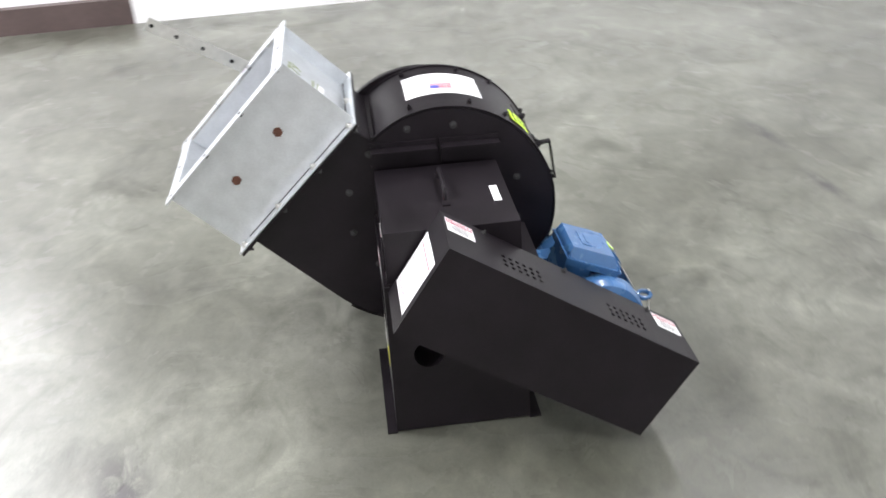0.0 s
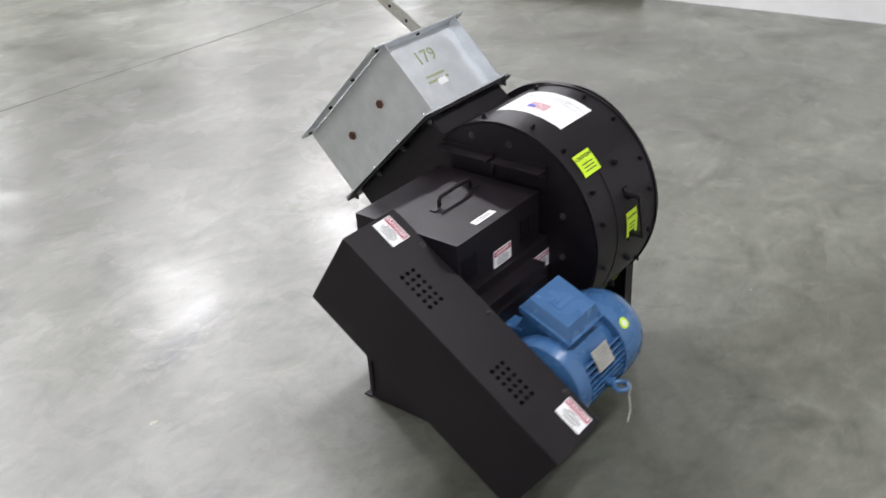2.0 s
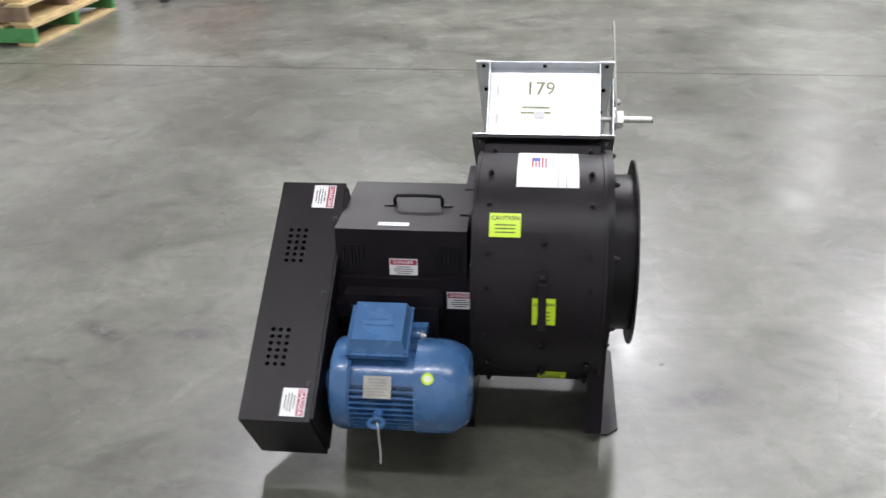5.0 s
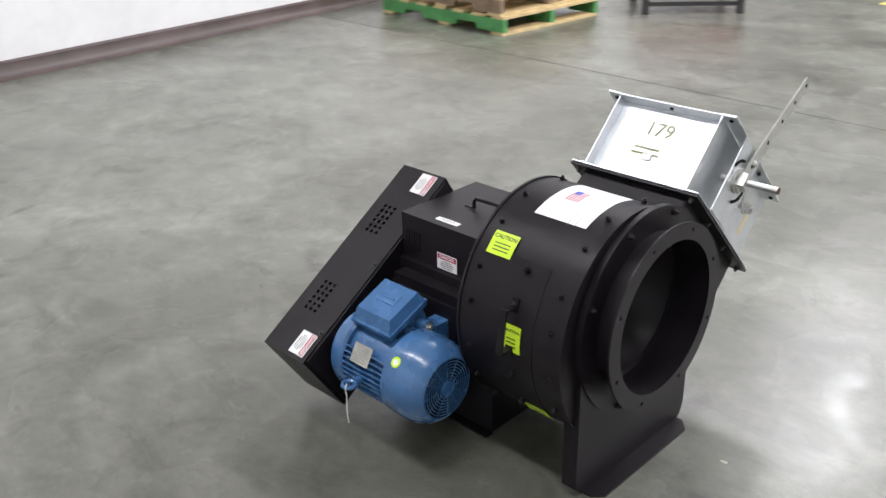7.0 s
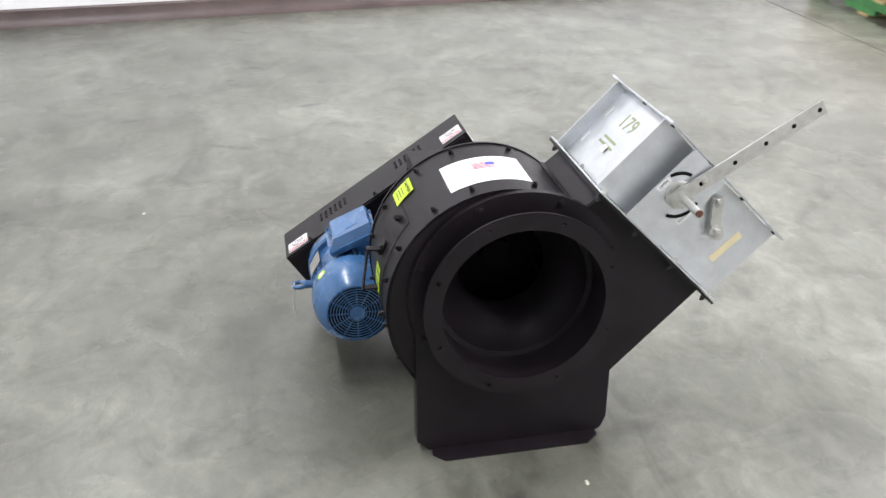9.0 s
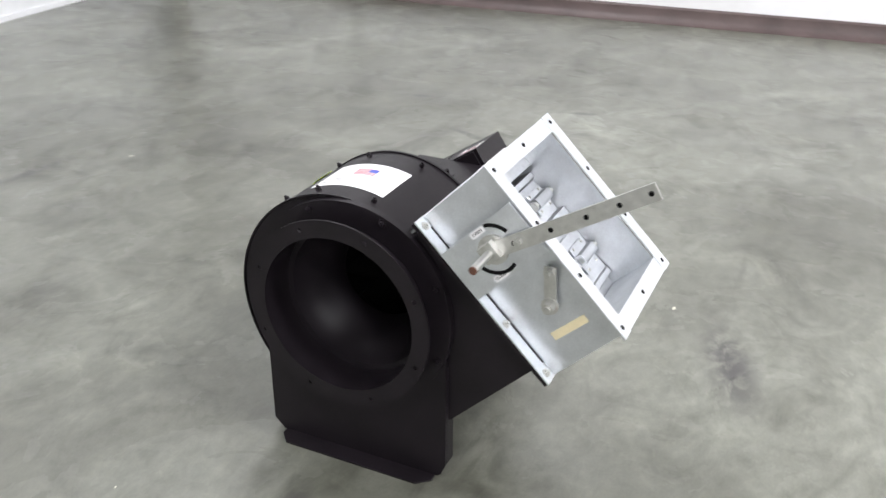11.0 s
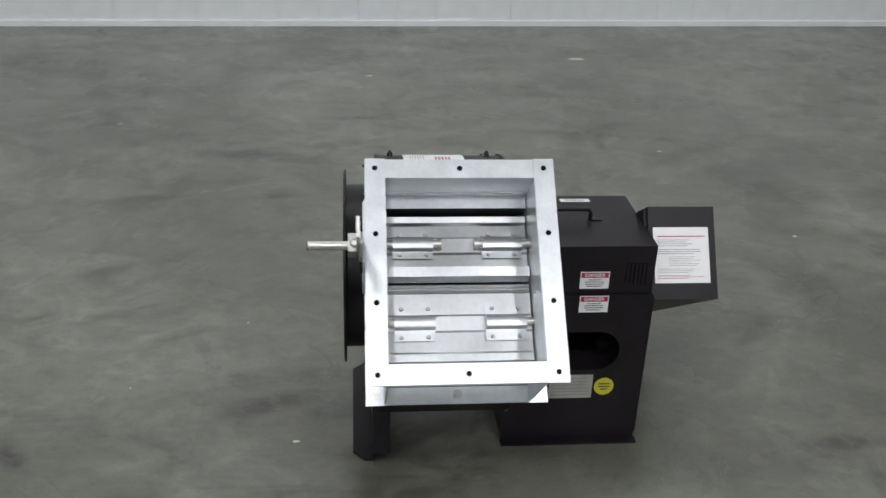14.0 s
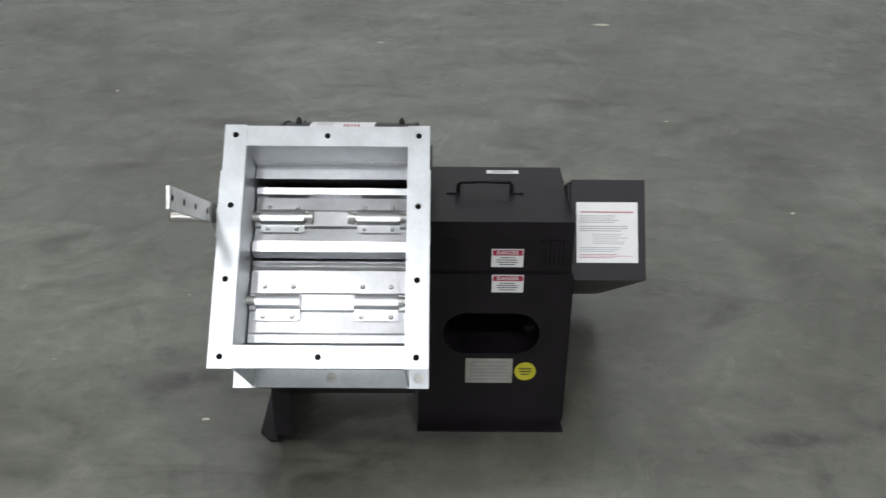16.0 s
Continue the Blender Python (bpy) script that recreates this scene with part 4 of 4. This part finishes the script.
            for dx in (-0.025, 0.025):
                for dv in (-half_v + 0.007, half_v - 0.007):
                    bm = bmesh.new()
                    rod(bm, bm_m @ Vector((xc + dx, dv, 0.0018)), bm_m @ Vector((xc + dx, dv, 0.0055)), 0.0045, 12, 0.0022)
                    part("rivet", bm, ZINC, blade)
        part("shaft_end", hexbolt(DM @ Vector((hx + 0.003, v, 0.1135)), (1, 0, 0), 0.0115, 0.004, False), RUST, dam, "rusty shaft end")
    # quadrant plate and lever
    xq = -fx - 0.001
    q = part("quadrant_plate", bx((xq - 0.003, 0.012, 0.004), (xq, 0.128, DEPTH - 0.004)), GALV, dam)
    for a0, a1 in ((20, 75), (160, 250)):
        arc = [DM @ Vector((xq - 0.0032, 0.075 + 0.05 * math.cos(radians(a0 + (a1 - a0) * i / 10)), 0.11 + 0.05 * math.sin(radians(a0 + (a1 - a0) * i / 10)))) for i in range(11)]
        part("slot", pipe(arc, 0.004, 8), INNER, q)
    for text, v, w in (("OPEN", 0.119, 0.105), ("CLOSED", 0.024, 0.085)):
        f = face_frame(DM @ Vector((xq - 0.0032, v, w)), DM.to_3x3() @ Vector((0, 0, 1)), DM.to_3x3() @ Vector((0, 1, 0)))
        tag = part("position_tag", sheet(f, 0.036, 0.013), PAPER, q)
        lettering("tag_text", text, 0.0095 if text == "OPEN" else 0.008, f @ Matrix.Translation((0, 0, 0.001)), INK, tag)
    a, b = Vector((xq - 0.012, 0.081, 0.088)), Vector((xq - 0.012, -0.0115, 0.452))
    d = (b - a).normalized()
    lm = DM @ face_frame(a, Vector((0, d.y, d.z)), Vector((0, -d.z, d.y)))
    ln = (b - a).length
    lever = part("lever", box((0, -0.0165, -0.0025), (ln, 0.0165, 0.0025), lm, 0.0012, 1), ZINC, dam, "long flat steel hand lever with holes")
    for k in (0.2, 0.42, 0.62, 0.8, 0.965):
        bm = bmesh.new()
        rod(bm, lm @ Vector((ln * k, 0, -0.003)), lm @ Vector((ln * k, 0, 0.003)), 0.0052, 14)
        part("lever_hole", bm, INNER, lever)
    bm = bmesh.new()
    rod(bm, DM @ Vector((-hx, 0.075, 0.112)), DM @ Vector((-0.282, 0.075, 0.112)), 0.0085, 16)
    part("lever_pin", bm, ZINC, dam)
    bm = bmesh.new()
    rod(bm, DM @ Vector((-0.282, 0.075, 0.112)), DM @ Vector((-0.284, 0.075, 0.112)), 0.0083, 16)
    part("pin_end", bm, RUST, dam, "rusty pin end")
    bm = bmesh.new()
    rod(bm, DM @ Vector((xq - 0.003, 0.075, 0.112)), DM @ Vector((xq - 0.0095, 0.075, 0.112)), 0.031, 32)
    part("hub_disc", bevel(bm, 0.002, 1), ZINC, dam)
    part("hub_block", bx((xq - 0.03, 0.058, 0.094), (xq - 0.014, 0.094, 0.128), 0.004), ZINC, dam)
    m2 = lm @ Matrix.Translation((0.085, 0, 0))
    part("lock_bolt", hexbolt(m2 @ Vector((0, 0, 0.0025)), DM.to_3x3() @ Vector((-1, 0, 0)), 0.009, 0.012), ZINC, dam)
    # linkage of the lower blade
    p0, p1 = Vector((-hx - 0.016, -0.082, 0.112)), Vector((-hx - 0.016, -0.028, 0.16))
    d = (p1 - p0).normalized()
    km = DM @ face_frame(p0, Vector((0, d.y, d.z)), Vector((0, -d.z, d.y)))
    part("crank", box((-0.012, -0.012, -0.003), ((p1 - p0).length + 0.012, 0.012, 0.003), km, 0.003), ZINC, dam)
    part("crank_bolt", hexbolt(DM @ Vector((-hx - 0.019, -0.082, 0.112)), (-1, 0, 0), 0.0125, 0.016), ZINC, dam)
    part("crank_bolt", hexbolt(DM @ Vector((-hx - 0.019, -0.028, 0.16)), (-1, 0, 0), 0.009, 0.012), ZINC, dam)
    f = face_frame(DM @ Vector((-hx - 0.0034, -0.142, 0.106)), DM.to_3x3() @ Vector((0, -0.04, 1)), DM.to_3x3() @ Vector((0, 1, 0)))
    part("tape_strip", sheet(f, 0.088, 0.018, 0.0006), TAPE, dam, "strip of beige masking tape")
    # writing and labels on the upper web
    f = face_frame(DM @ Vector((0.01, hv + 0.0032, 0.145)), (-1, 0, 0), DM.to_3x3() @ Vector((0, 0, 1)))
    lettering("handwriting", "179", 0.052, f, MARKER, dam)
    f2 = face_frame(DM @ Vector((0.02, hv + 0.0031, 0.085)), (-1, 0, 0), DM.to_3x3() @ Vector((0, 0, 1)))
    part("handwriting_bars", print_lines(f2, 0.09, 0.03, 2, 0.0, 12), MARKER, dam)
    f3 = face_frame(DM @ Vector((0.02, hv + 0.0032, 0.07)), (-1, 0.1, 0.1), DM.to_3x3() @ Vector((0, 0, 1)))
    part("white_label", sheet(f3, 0.045, 0.018), PAPER, dam, "small white label")
    for x, w in ((0.118, 0.06), (0.118, 0.14)):
        f4 = face_frame(DM @ Vector((x, hv + 0.0032, w)), DM.to_3x3() @ Vector((0, 0, 1)), (1, 0, 0))
        part("white_label", sheet(f4, 0.03, 0.009), PAPER, dam)


build_housing()
build_pedestal()
build_belt_guard()
build_motor()
build_damper()


# ---- far things ----
def build_pallet(name_mat, m, deck_mat, label):
    L, W = 1.32, 1.04
    ob = tagged(new("pallet"), label, "pallet", "stacked pallets")
    for y in (0.0, W / 2 - 0.02, W - 0.04):
        bm = bmesh.new()
        # stringer with two fork notches
        pts = [(0, 0.02), (0.26, 0.02), (0.28, 0.06), (0.46, 0.06), (0.48, 0.02), (0.84, 0.02), (0.86, 0.06), (1.04, 0.06), (1.06, 0.02), (L, 0.02), (L, 0.11), (0, 0.11)]
        lo = [bm.verts.new((x, y, z)) for x, z in pts]
        hi = [bm.verts.new((x, y + 0.04, z)) for x, z in pts]
        bm.faces.new(lo)
        bm.faces.new(hi[::-1])
        for i in range(len(pts)):
            j = (i + 1) % len(pts)
            bm.faces.new((lo[i], hi[i], hi[j], lo[j]))
        part("stringer", bm, name_mat, ob)
    for i in range(7):
        x = i * (L - 0.12) / 6
        part("deck_board", box((x, 0, 0.11), (x + 0.12, W, 0.13), None, 0.003, 1), deck_mat, ob)
    for x in (0, 0.55, L - 0.12):
        part("bottom_board", box((x, 0, 0.0), (x + 0.12, W, 0.02), None, 0.003, 1), deck_mat, ob)
    ob.matrix_basis = m
    return ob


PAL = Matrix.Translation((3.06, -3.50, 0)) @ Matrix.Rotation(radians(-3.5), 4, "Z") @ Matrix.Scale(1, 4)
FLIP = Matrix.Translation((0, -1.04, 0))
build_pallet(GREEN_WOOD, PAL @ FLIP, PINE, "green-sided wooden pallet at the bottom of a stack")
build_pallet(OLD_WOOD, PAL @ Matrix.Translation((0.02, 0.01, 0.131)) @ FLIP, PINE, "weathered brown wooden pallet stacked on a green one")
build_pallet(PINE, PAL @ Matrix.Translation((0.05, -0.03, 0.262)) @ Matrix.Rotation(radians(1.5), 4, "Z") @ FLIP, PINE, "pale pine pallet on top of the stack")


def build_cart():
    ob = tagged(new("cart"), "low red steel cart on dark legs", "cart")
    part("deck", box((-0.4, -0.35, 0.20), (0.4, 0.35, 0.30), None, 0.01), RED_PAINT, ob)
    for x in (-0.36, 0.36):
        for y in (-0.3, 0.3):
            part("leg", box((x - 0.025, y - 0.025, 0.0), (x + 0.025, y + 0.025, 0.20), None, 0.004), DARK_STEEL, ob)
    part("crossbar", box((-0.36, 0.29, 0.06), (0.36, 0.31, 0.09), None, 0.003), DARK_STEEL, ob)
    ob.matrix_basis = Matrix.Translation((2.67, -5.26, 0)) @ Matrix.Rotation(radians(42), 4, "Z")


build_cart()


# ---- marks and crumbs on the floor ----
def build_floor_marks():
    rnd = random.Random(5)
    bm = bmesh.new()
    spots = [(0.765, -0.617, 0.012), (1.015, 3.292, 0.05), (-1.322, 2.088, 0.012), (-0.423, -0.222, 0.010), (1.288, 0.882, 0.010), (1.05, 1.75, 0.01), (-0.2, 2.9, 0.02)]
    for i in range(26):
        spots.append((rnd.uniform(-3, 3.8), rnd.uniform(-3.5, 3.8), rnd.uniform(0.002, 0.005)))
    for x, y, r in spots:
        if -0.4 < x < 0.6 and -0.75 < y < 0.4:
            continue
        n = 6
        ang = rnd.uniform(0, 6.28)
        lo = [bm.verts.new((x + r * math.cos(ang + k) * rnd.uniform(0.7, 1.2), y + 0.45 * r * math.sin(ang + k), 0.0)) for k in (2 * math.pi * i / n for i in range(n))]
        top = bm.verts.new((x, y, min(0.004, r * 0.5)))
        for i in range(n):
            bm.faces.new((lo[i], lo[(i + 1) % n], top))
    tagged(part("floor_crumbs", bm, DEBRIS), "small pale crumbs and paint flecks on the floor", "debris", kind="stuff")


build_floor_marks()
